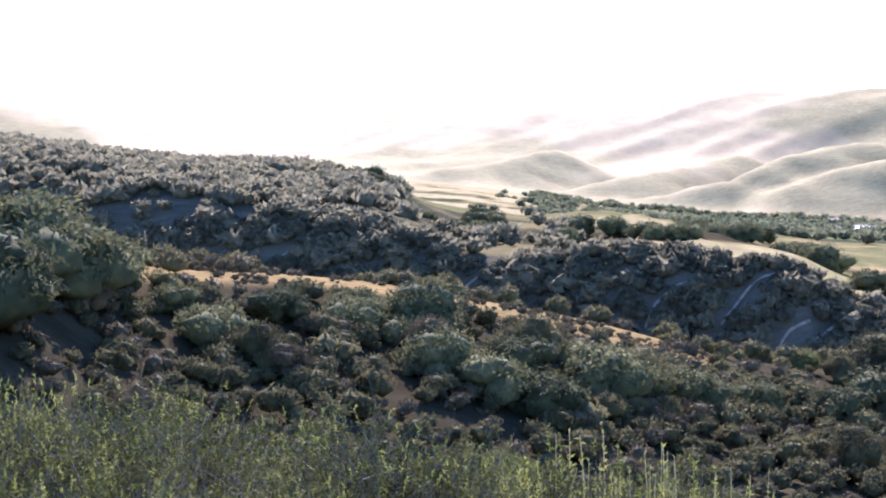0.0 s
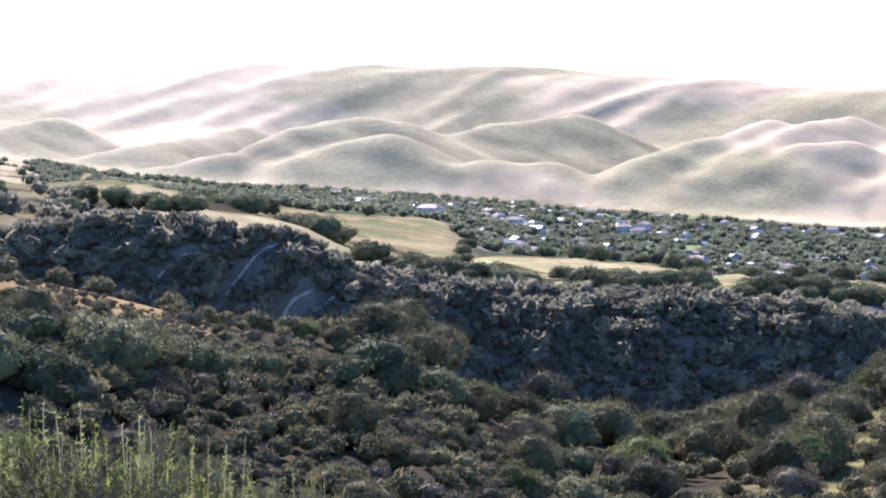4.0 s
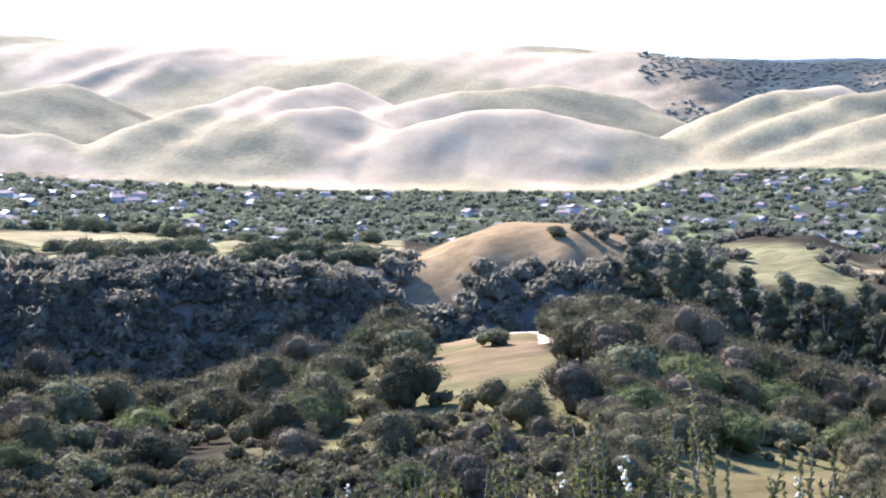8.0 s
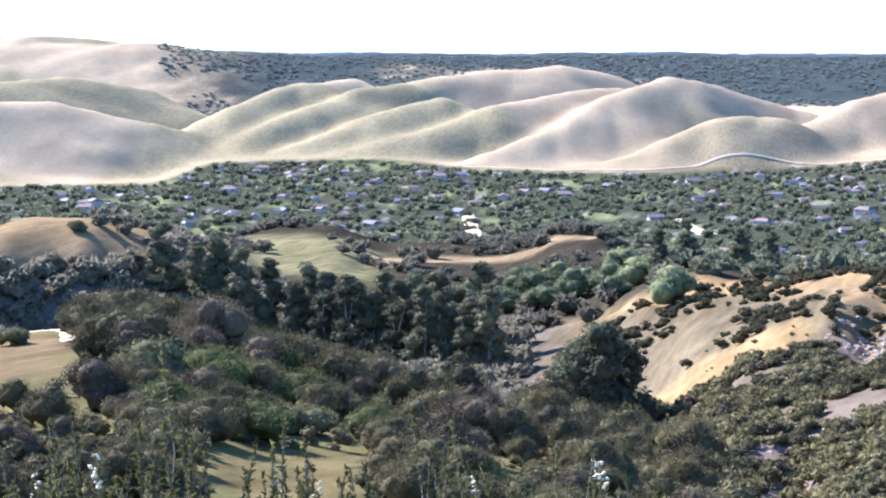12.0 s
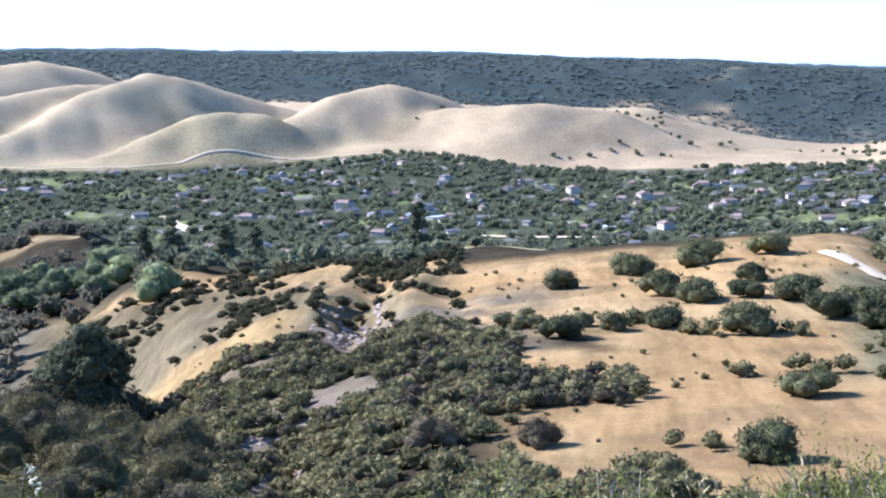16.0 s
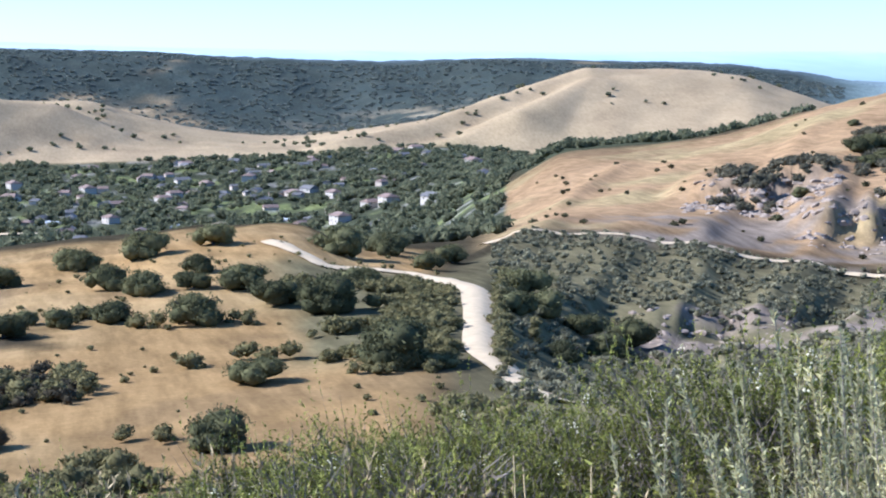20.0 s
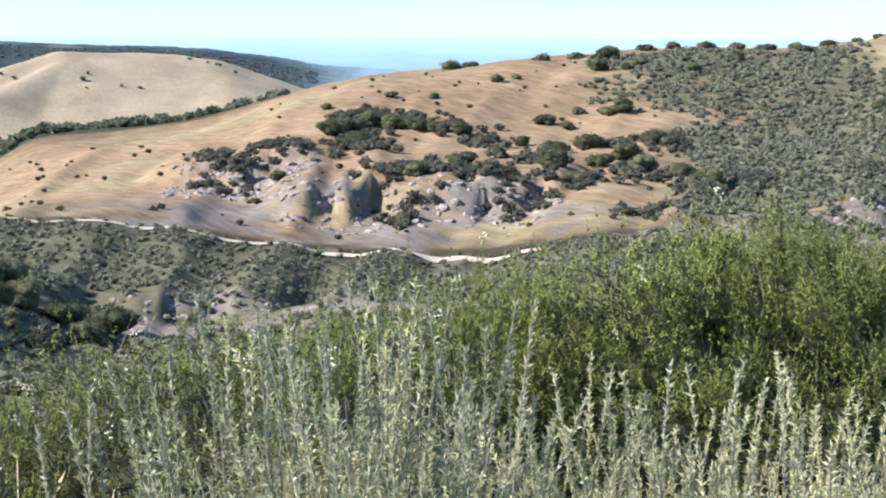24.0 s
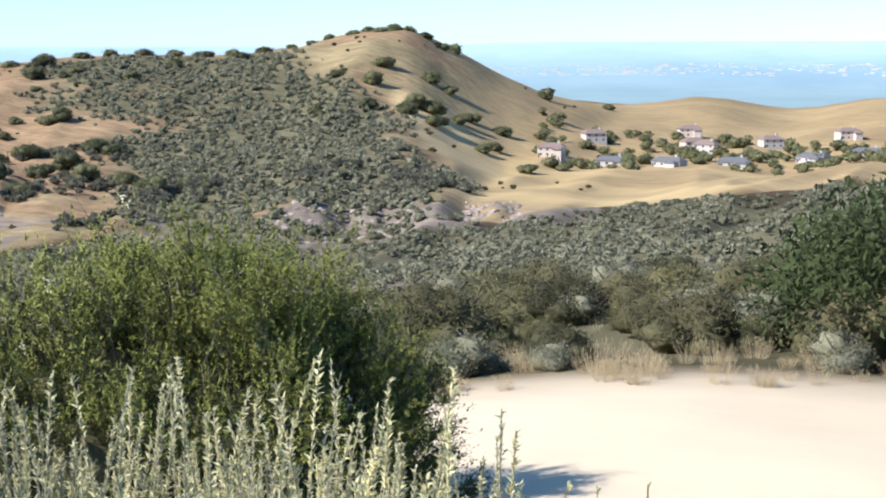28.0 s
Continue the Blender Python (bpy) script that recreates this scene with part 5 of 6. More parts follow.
HALLS = Kinds([hall_kind(34, 18, 5, "long low building with a pale metal roof"), hall_kind(24, 14, 4.5, "pale metal-roofed hall in the town")])
a, r = scatter(120, 35, 52, 1420, 2200, lambda a, r, g: (r < line(8, a) - 150) & (r > line(7, a) - 50), 37)
for k, (x, y) in enumerate(zip(list(a[:20]) + [86.2, 87.6, 99.5, 96, 60.5, 58.7, 103.5, 92], list(r[:20]) + [1650, 1600, 1500, 1480, 1520, 1600, 1500, 1560])):
    ob = HALLS.put(k, x, y, random.uniform(0.35, 0.6), group="halls of the town")
    ob.rotation_euler = (0, 0, radians(random.choice((-40, 50, -30)) + random.uniform(-8, 8)))


# ---- tall trees ----
def gum_kind(wide, tall, seed, lobes=18, leaves=3600):
    """A eucalyptus: tall bare trunk, several rising limbs, ragged high crown."""
    g = np.random.default_rng(seed)
    ob = tagged(new("eucalyptus_tree"), "tall dark eucalyptus with a ragged crown", "tree")
    part("trunk", mesh_from("trunk", *limbs(g, wide, tall, 0.4, 5)), PALE_BARK, ob)
    pieces = []
    for k in range(lobes):
        h = 0.12 + 0.83 * (k + g.random()) / lobes
        s = wide * g.uniform(0.28, 0.5) * (1.15 - 0.5 * h)
        v, f = crown(g, s * 2, s * 1.9, 2, 1, leaves // lobes, s * 0.14, 0.5)
        q = g.uniform(0, 6.28)
        pieces.append((v + (np.cos(q) * wide * 0.3 * (1.2 - h), np.sin(q) * wide * 0.3 * (1.2 - h), tall * h - s), f))
    part("crown", mesh_from("crown", *join(pieces)), GUM, ob)
    return ob


GUMS = Kinds([gum_kind(12, 24, 301), gum_kind(10, 26, 302), gum_kind(13, 22, 303)])
BROAD = Kinds([gum_kind(16, 20, 304, 30, 5600)])
for k, (az, r) in enumerate([(59.9, 484), (61, 485), (61.8, 484), (62.5, 475), (63.5, 468), (64.4, 460), (65.4, 448), (66.1, 440), (66.9, 437), (67.85, 428), (68.6, 415), (69.4, 412), (70.1, 405), (70.8, 401), (68.2, 439), (69.1, 435),
                             (67.3, 450), (66.5, 460), (69.8, 430), (70.5, 425), (64.9, 470), (68.9, 455), (76.5, 445), (79.2, 480), (77.4, 470), (80.2, 500)]):
    GUMS.put(k, az, r, random.uniform(0.75, 1.0) * (1.0 if k < 22 else 0.7), group="eucalyptus grove", sink=1.0)
for az, r, s in ((73.6, 262, 0.72), (74.5, 255, 0.85), (75.3, 262, 0.7)):
    BROAD.put(0, az, r, s, "broad eucalyptus standing at the mouth of the ravine", group="eucalyptus grove", sink=1.0)
GUMS.put(1, 85.65, 560, 0.8, "lone tall eucalyptus on the grassy flat", sink=0.5)


def willow_kind(wide, tall, seed):
    g = np.random.default_rng(seed)
    ob = tagged(new("willow_tree"), "rounded light green willow in the valley", "tree")
    part("trunk", mesh_from("trunk", *limbs(g, wide, tall, 0.3, 5)), PALE_BARK, ob)
    part("crown", mesh_from("crown", *crown(g, wide, tall, 9, 2, 1200, wide * 0.04)), WILLOW, ob)
    return ob


WILLOWS = Kinds([willow_kind(13, 10, 311), willow_kind(12, 11, 312)])
for k, (az, r) in enumerate([(71.8, 557), (73.15, 531), (72.6, 486), (74.1, 506), (75.75, 450), (75, 441), (70.9, 526), (76.9, 385), (72.4, 520), (73.6, 495), (71.3, 500), (74.8, 480), (75.4, 520), (77.2, 520), (78.4, 560), (70.2, 540)]):
    WILLOWS.put(k, az, r, random.uniform(0.75, 1.1), group="willows along the creek", sink=0.4)


# ---- plants at the camera's feet ----
SAGE = foliage_material("sagebrush_leaves", (0.42, 0.385, 0.185), (0.72, 0.645, 0.35), 6.0, 0.35)
SAGE_STEM = plain_material("sagebrush_stems", (0.24, 0.20, 0.15), 0.9, 8.0, 0.3)
CHAMISE = foliage_material("chamise_needles", (0.055, 0.062, 0.014), (0.28, 0.275, 0.06), 5.0, 0.3)
DARK_CHAMISE = foliage_material("dark_chamise_needles", (0.036, 0.040, 0.011), (0.165, 0.165, 0.045), 5.0, 0.2)
TIPS = foliage_material("yellow_green_tips", (0.22, 0.24, 0.045), (0.42, 0.40, 0.12), 5.0, 0.3)
SHOOT = foliage_material("small_shiny_leaves", (0.048, 0.048, 0.014), (0.150, 0.138, 0.042), 6.0, 0.3)
BLOSSOM = plain_material("cream_blossom", (0.72, 0.63, 0.40), 0.8, 20.0, 0.12)
DRY_STEM = plain_material("dry_straw_stems", (0.45, 0.34, 0.18), 0.9, 6.0, 0.25)
GREY_TWIG = plain_material("grey_brown_twigs", (0.20, 0.16, 0.125), 0.9, 8.0, 0.3)


def stems(g, n, height, spread, lean, joints=5, wobble=0.05):
    """Paths of n shoots that rise from a base patch and lean outwards: (n, joints, 3)."""
    q, d = g.uniform(0, 2 * np.pi, n), np.sqrt(g.uniform(0, 1, n))
    base = np.stack([np.cos(q) * d * spread * 0.5, np.sin(q) * d * spread * 0.5, np.zeros(n)], -1)
    out = np.stack([np.cos(q), np.sin(q), np.zeros(n)], -1) * (lean * (0.2 + d) * g.uniform(0.5, 1.3, n))[:, None]
    h = height * g.uniform(0.55, 1.0, n) * (1.08 - 0.25 * d)
    t = np.linspace(0, 1, joints)[None, :, None]
    rise = np.array([0, 0, 1.0])[None, None] * h[:, None, None]
    p = base[:, None] + out[:, None] * h[:, None, None] * (t ** 0.8) + rise * t
    p[:, 1:] += g.normal(0, wobble * height, (n, joints - 1, 3)) * (0.4, 0.4, 0.1)
    return p


def twig_mesh(a, b, thick):
    """Short straight twigs from a to b, one sliver each."""
    d = np.cross(b - a, (0.3, 0.5, 0.8))
    d /= np.linalg.norm(d, axis=1, keepdims=True) + 1e-9
    v = np.stack([a - d * thick, a + d * thick, b], 1).reshape(-1, 3)
    return v, np.arange(len(v)).reshape(-1, 3)


def stem_mesh(paths, thick):
    n, j, _ = paths.shape
    a = np.arange(3) * 2 * np.pi / 3
    ring = np.stack([np.cos(a), np.sin(a), 0 * a], -1)
    rad = thick * np.linspace(1, 0.35, j)
    v = (paths[:, :, None] + ring[None, None] * rad[None, :, None, None]).reshape(-1, 3)
    f = []
    for k in range(j - 1):
        for e in range(3):
            f.append((k * 3 + e, k * 3 + (e + 1) % 3, k * 3 + 3 + (e + 1) % 3, k * 3 + 3 + e))
    f = np.array(f)
    return v, (f[None] + (np.arange(n) * j * 3)[:, None, None]).reshape(-1, 4)


def along(g, paths, count, low=0.25, high=1.0):
    """count random points on every path, with the direction there."""
    n, j, _ = paths.shape
    t = g.uniform(low, high, (n, count)) * (j - 1)
    i = np.minimum(t.astype(int), j - 2)
    w = (t - i)[..., None]
    r = np.arange(n)[:, None]
    a, b = paths[r, i], paths[r, i + 1]
    d = b - a
    return (a + d * w).reshape(-1, 3), (d / (np.linalg.norm(d, axis=-1, keepdims=True) + 1e-9)).reshape(-1, 3)


def blades(g, p, d, length, width, open_=0.8):
    """Slim leaves at points p that point partly along d."""
    n = len(p)
    o = g.normal(size=(n, 3))
    o /= np.linalg.norm(o, axis=1, keepdims=True)
    e = d * (1 - open_ * 0.6) + o * open_
    e /= np.linalg.norm(e, axis=1, keepdims=True)
    s = np.cross(e, g.normal(size=(n, 3)))
    s /= np.linalg.norm(s, axis=1, keepdims=True) + 1e-9
    l = length * g.uniform(0.5, 1.2, (n, 1))
    v = np.stack([p - s * width * 0.5, p + s * width * 0.5, p + e * l], 1).reshape(-1, 3)
    return v, np.arange(n * 3).reshape(-1, 3)


def lumps(g, p, size):
    """Small rounded flower heads at points p."""
    v0, f0 = ICO[1]
    k = np.arange(len(p))
    s = size * g.uniform(0.6, 1.2, (len(p), 1, 1))
    v = (p[:, None] + v0[None] * s * (1 + 0.3 * g.normal(size=(len(p), len(v0), 1)))).reshape(-1, 3)
    return v, (f0[None] + (k * len(v0))[:, None, None]).reshape(-1, 3)


def sage_kind(seed, n=40, height=0.85, spread=0.5, lean=0.36, per=320):
    """Sagebrush: many slim grey-green feathery wands over twiggy stems."""
    g = np.random.default_rng(seed)
    ob = tagged(new("sagebrush"), "grey-green sagebrush with feathery upright wands", "shrub")
    p = stems(g, n, height, spread, lean)
    part("stem", mesh_from("stem", *stem_mesh(p, 0.0028)), SAGE_STEM, ob, kind="stuff")
    twig = stems(g, 40, height * 0.55, spread, lean * 2.2, 4, 0.12)
    part("twig", mesh_from("twig", *stem_mesh(twig, 0.0025)), GREY_TWIG, ob, kind="stuff")
    a, d = along(g, p, per, 0.25, 1.0)
    v1 = blades(g, a, d, 0.0135, 0.0046, 0.62)
    a, d = along(g, twig, per // 5, 0.3, 1.0)
    v2 = blades(g, a, d, 0.02, 0.004, 0.9)
    part("foliage", mesh_from("foliage", *join([v1, v2]), smooth=False), SAGE, ob, kind="stuff")
    return ob


def chamise_kind(seed, wide, tall, leaves=15000, flowers=6, twigs=1100, label="dense green chamise bush with cream flower tips", leafy=None, tips=0.42):
    """Chamise: a dome of fine twigs packed with short needles, yellow-green towards the top."""
    g = np.random.default_rng(seed)
    ob = tagged(new("chamise_bush"), label, "shrub")
    n = 300
    q, c = g.uniform(0, 2 * np.pi, n), g.uniform(0.02, 1, n) ** 0.8
    bumpy = 0.86 + 0.28 * value_noise(q * 1.6 + 3, c * 3.0, seed)
    way = np.stack([np.cos(q) * np.sqrt(1 - c * c) * wide / 2, np.sin(q) * np.sqrt(1 - c * c) * wide / 2, c * tall], -1) * (bumpy * g.uniform(0.85, 1.04, n))[:, None]
    way[:, 2] = np.minimum(way[:, 2], tall * g.uniform(0.88, 0.99, n))
    t = np.linspace(0, 1, 6)[None, :, None]
    p = way[:, None] * t + np.array([0, 0, 1.0]) * (tall * 0.08 * np.sin(np.pi * t))
    p[:, 1:] += g.normal(0, 0.025 * tall, (n, 5, 3))
    part("stem", mesh_from("stem", *stem_mesh(p, 0.005)), GREY_TWIG, ob, kind="stuff")
    heads = p[g.integers(0, n, twigs // 12 + 1), g.integers(4, 6, twigs // 12 + 1)]
    side = np.repeat(heads, 12, 0)[:twigs] + g.normal(0, 0.022, (twigs, 3))
    out = side - (0, 0, tall * 0.25)
    out /= np.linalg.norm(out, axis=1, keepdims=True) + 1e-6
    tip = side + (out * 0.85 + g.normal(0, 0.5, (twigs, 3)) + (0, 0, 0.2)) * g.uniform(0.05, 0.16, (twigs, 1))
    sp = side[:, None] + (tip - side)[:, None] * np.linspace(0, 1, 3)[None, :, None]
    part("twig", mesh_from("twig", *twig_mesh(side, tip, 0.0025)), GREY_TWIG, ob, kind="stuff")
    a, d = along(g, p, leaves // (3 * n), 0.55, 1.02)
    b, e = along(g, sp, 2 * leaves // (3 * twigs), 0.0, 1.05)
    v, f = blades(g, np.concatenate([a, b]), np.concatenate([d, e]), 0.020, 0.0105, 0.85)
    # dark solid core added in place of the shade deep inside the bush
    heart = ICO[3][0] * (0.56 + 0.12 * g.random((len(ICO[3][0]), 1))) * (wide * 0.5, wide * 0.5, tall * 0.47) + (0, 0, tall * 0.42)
    part("foliage", mesh_from("foliage", v, f, smooth=False), leafy or CHAMISE, ob, kind="stuff")
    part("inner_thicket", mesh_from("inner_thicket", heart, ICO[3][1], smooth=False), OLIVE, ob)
    high = np.where((tip[:, 2] > tall * 0.6) & (g.random(twigs) < tips))[0]
    hp = np.stack([tip[high] - (tip[high] - side[high]) * 0.4, tip[high], tip[high] + (0, 0, 0.035) + g.normal(0, 0.012, (len(high), 3))], 1)
    a, d = along(g, hp, 18, 0.0, 1.0)
    part("tip", mesh_from("tip", *blades(g, a, d, 0.018, 0.0042, 0.7), smooth=False), TIPS, ob, kind="stuff")
    if flowers:
        base = tip[high][g.integers(0, len(high), flowers)]
        pts = (base[:, None] + g.normal(0, 0.012, (flowers, 10, 3)) + np.linspace(0, 0.05, 10)[None, :, None] * (0.3, 0.2, 0.9)).reshape(-1, 3)
        part("blossom", mesh_from("blossom", *lumps(g, pts, 0.005)), BLOSSOM, ob, kind="stuff")
    return ob


def shoot_kind(seed, n=30, height=0.9, spread=0.5, flowers=1, per=230, leaf=0.017, label="upright leafy shrub with small shiny leaves"):
    """An upright shrub: straight shoots with small leaves, some ending in cream flower spikes."""
    g = np.random.default_rng(seed)
    ob = tagged(new("upright_shrub"), label, "shrub")
    p = stems(g, n, height, spread, 0.16, 6, 0.03)
    part("stem", mesh_from("stem", *stem_mesh(p, 0.004)), GREY_TWIG, ob, kind="stuff")
    a, d = along(g, p, per, 0.15, 1.0)
    part("foliage", mesh_from("foliage", *blades(g, a, d, leaf, 0.009, 0.85), smooth=False), SHOOT, ob, kind="stuff")
    if flowers:
        tall = np.argsort(-p[:, -1, 2])[:flowers]
        a = (p[tall, -1][:, None] + np.linspace(-0.03, 0.03, 14)[None, :, None] * (0.25, 0.1, 1) + g.normal(0, 0.005, (flowers, 14, 3))).reshape(-1, 3)
        part("flower_spike", mesh_from("flower_spike", *lumps(g, a, 0.0045)), BLOSSOM, ob)
    return ob


def stalk_kind(seed, n=9, height=0.6, seedy=True, label="thin upright flower stalks above the scrub"):
    g = np.random.default_rng(seed)
    ob = tagged(new("flower_stalks"), label, "plant")
    p = stems(g, n, height, 0.5, 0.06, 5, 0.02)
    part("stem", mesh_from("stem", *stem_mesh(p, 0.004)), CHAMISE if not seedy else DRY_STEM, ob)
    a, d = along(g, p, 40, 0.35, 1.0)
    part("bud", mesh_from("bud", *blades(g, a, d, 0.018, 0.007, 0.7), smooth=False), TIPS, ob, kind="stuff")
    return ob


def grass_kind(seed, n=90, height=0.35, label="tuft of dry yellow grass"):
    g = np.random.default_rng(seed)
    ob = tagged(new("grass_tuft"), label, "grass")
    p = stems(g, n, height, 0.35, 0.5, 4, 0.06)
    part("blade", mesh_from("blade", *stem_mesh(p, 0.002)), DRY_STEM, ob, kind="stuff")
    a, d = along(g, p, 8, 0.75, 1.0)
    part("ear", mesh_from("ear", *blades(g, a, d, 0.02, 0.006, 0.5), smooth=False), DRY_STEM, ob, kind="stuff")
    return ob


def top_at(kinds, k, az, r, el, full, label="", category="", group="", squash=1.0):
    """Stands a plant of natural height full so that its top reaches the given angle from the eye."""
    base = float(surface(az, r))
    s = max(0.25, (EYE + r * math.tan(radians(el)) - base + 0.03) / full)
    ob = kinds.put(k, az, r, s, label, category, group, 0.03)
    return ob


SAGES = Kinds([sage_kind(401, 30, 0.85, 0.4, 0.2), sage_kind(402, 40, 0.85, 0.45, 0.32), sage_kind(403, 32, 0.85, 0.4, 0.4), sage_kind(404, 22, 0.85, 0.3, 0.2)])
BUSHES = Kinds([chamise_kind(411, 1.5, 1.0), chamise_kind(412, 1.5, 1.0, 13000, 3), chamise_kind(413, 1.4, 1.0, 13000, 0, 1100, "dense dark green chamise without flowers")])
DARK = Kinds([chamise_kind(417, 1.5, 1.0, 19000, 0, 1400, "dense dark green chamise bush below the eye", DARK_CHAMISE, 0.16), chamise_kind(418, 1.4, 1.0, 19000, 0, 1400, "dark olive chamise bush below the eye", DARK_CHAMISE, 0.25)])
SHOOTS = Kinds([shoot_kind(421, 34, flowers=0, label="upright leafy shrub without flowers"), shoot_kind(422, 36), shoot_kind(423, 26, 0.9, 0.4, 1), shoot_kind(424, 34, 0.9, 0.6, 0, label="upright leafy shrub without flowers")])
STALKS = Kinds([stalk_kind(431), stalk_kind(432, 12, 0.6, False), stalk_kind(433, 7)])
TUFTS = Kinds([grass_kind(441), grass_kind(442, 110, 0.3), grass_kind(443, 70, 0.4)])

# the first views: dark chamise below the eye, thin stalks over it
g = np.random.default_rng(51)
tops = ([4, 13, 18.5, 24, 27, 31, 36, 42, 50], [-6.2, -7.3, -8.2, -9.2, -9.7, -11, -12.2, -12.8, -13.2])
for k in range(34):
    az, r = 3.5 + 34 * (k + g.random()) / 34, g.uniform(8, 12.5)
    top_at(DARK, int(g.integers(0, 3)), az, r, np.interp(az, *tops) - g.uniform(0, 1.2), 1.08, group="chamise below the eye")
for k in range(18):
    az, r = 4 + 30 * (k + g.random()) / 18, g.uniform(5.2, 6.6)
    top_at(DARK, int(g.integers(0, 3)), az, r, np.interp(az, *tops) - g.uniform(2.5, 3.8), 1.08, group="chamise below the eye")
LOW = Kinds([shrub_kind("low_bush", OLIVE, 1.9, 1.1, 211, 7000, 7, "low olive bush on the slope below the eye", fine=0.015), shrub_kind("low_bush", TWIGGY, 1.9, 1.1, 212, 7000, 7, "low brown twiggy bush on the slope below the eye", fine=0.015),
             shrub_kind("low_bush", BRIGHT, 1.8, 1.0, 213, 7000, 7, "low fresh green bush on the slope below the eye", fine=0.015)])
for k, (x, y) in enumerate(zip(*scatter(285, 2, 76, 12.5, 44, None, 23))):
    LOW.put((0, 1, 0, 2, 0, 1)[k % 6], x, y, random.uniform(0.8, 1.25) * (0.6 + y / 60) * (0.5 if x > 40 else 0.7), group="low bushes on the slope", sink=0.12)
for az, r, el in ((23.5, 9.5, -8.0), (24.6, 9.3, -7.6), (25.6, 9.4, -8.1), (26.6, 9.2, -8.3), (27.4, 9.4, -8.5), (28.6, 9.2, -9.6), (30.2, 9, -10.2), (31.2, 9, -10.3), (22, 10, -8.6), (33, 8.5, -11.2), (36, 8, -12), (23.0, 9.4, -8.1), (24.1, 9.3, -7.8), (25.1, 9.2, -7.8), (26.1, 9.3, -8.1), (27.0, 9.2, -8.5), (28.0, 9.3, -9.0), (29.2, 9.1, -9.5), (29.8, 9.2, -9.8), (30.7, 9.1, -10.1)):
    top_at(STALKS, int(az), az, r, el, 0.62, group="flower stalks")
for k in range(16):
    az, r = 34 + 22 * (k + g.random()) / 16, g.uniform(7, 9.5)
    top_at(BUSHES if k % 3 else SHOOTS, k, az, r, -12.6 - g.uniform(0, 0.9), 1.08, group="chamise below the eye")
# upright shrubs with cream spikes
for az, r, el in ((50.5, 5.2, -12.4), (52.0, 5, -12.1), (55.5, 5, -12.8), (57.5, 5.2, -12.5), (58.8, 4.8, -11.6), (59.9, 4.9, -10.3), (60.8, 4.8, -11.3), (61.6, 4.9, -11.2), (62.6, 4.8, -12.1), (64.5, 5, -13.2), (66.6, 4.9, -12.6),
                  (67.8, 4.9, -12.2), (69.2, 5, -12.6), (71.6, 5, -12.3), (72.3, 5.1, -12.7), (53.6, 5, -13), (48.5, 5.5, -13)):
    top_at(SHOOTS, int(az * 3), az, r, el + 1.5, 0.9, group="upright shrubs below the eye")
for k in range(22):
    az = 49 + 26 * (k + g.random()) / 22
    top_at(SHOOTS, k, az, g.uniform(4.6, 5.6), -11.6 - abs(g.normal(0, 0.8)), 0.9, group="upright shrubs below the eye")
for k in range(44):
    az, r = 72 + 36 * (k + g.random()) / 44, g.uniform(5.5, 7.5)
    el = np.interp(az, [72, 84, 90, 98, 102, 106, 110], [-14.3, -14.0, -13.0, -12.5, -11.8, -11.2, -10.6]) - g.uniform(0, 0.9)
    top_at((SHOOTS, BUSHES, BUSHES, TUFTS)[k % 4], k, az, r, el, (0.9, 1.08, 1.08, 0.36)[k % 4], group="mixed shrubs below the eye")
for k in range(16):
    az = 84 + 26 * (k + g.random()) / 16
    top_at(STALKS, k, az, g.uniform(5, 6.5), np.interp(az, [84, 92, 105, 110], [-13.2, -12.7, -11.6, -10.6]), 0.62, group="flower stalks")
# green rise on the way to the sagebrush
for k in range(16):
    az, r = 99 + 22 * (k + g.random()) / 16, g.uniform(6.2, 9)
    el = np.interp(az, [95, 103, 109, 113, 118, 122], [-12.9, -11.4, -10.8, -9.6, -8.6, -8.3]) - g.uniform(0, 0.5)
    top_at(BUSHES, k, az, r, el, 1.08, group="green bushes on the rise")
# the big flowering bush and the sagebrush before it
DOMES = Kinds([chamise_kind(415, 1.9, 1.75, 100000, 12, 6500, "large green flowering chamise bush beside the track", None, 0.9), chamise_kind(416, 1.5, 1.5, 70000, 6, 4600, "green chamise bush beside the track", None, 0.9)])
for k, (az, r, el) in enumerate(((129.4, 7.7, -5.45), (134.0, 7.7, -6.0), (124.9, 7.8, -6.7), (136.4, 8.0, -7.5), (121.9, 8.2, -7.9), (131.6, 8.6, -6.3), (137.6, 10.6, -8.4))):
    top_at(DOMES, k % 2, az, r, el, (1.82, 1.57)[k % 2], group="flowering bushes")
sage_top = ([112, 115, 119, 121, 123, 124.5, 128, 132, 135, 137.5, 139, 140.5, 142, 146, 149], [-10.2, -9.0, -7.5, -7.6, -8.2, -9.3, -9.7, -9.9, -10.4, -9.3, -9.2, -11.2, -13.0, -13.6, -14.6])
for k in range(38):
    az, r = 117 + 23 * (k + g.random()) / 38, g.uniform(4.4, 5.6)
    top_at(SAGES, int(g.integers(0, 4)), az, r, np.interp(az, *sage_top) - abs(g.normal(0, 1.7)), 0.78, group="sagebrush before the bush")
for k in range(16):
    az, r = 119 + 19 * (k + g.random()) / 16, g.uniform(3.4, 4.0)
    top_at(SAGES, int(g.integers(0, 4)), az, r, np.interp(az, *sage_top) - 3.4 - abs(g.normal(0, 0.8)), 0.9, group="sagebrush before the bush")
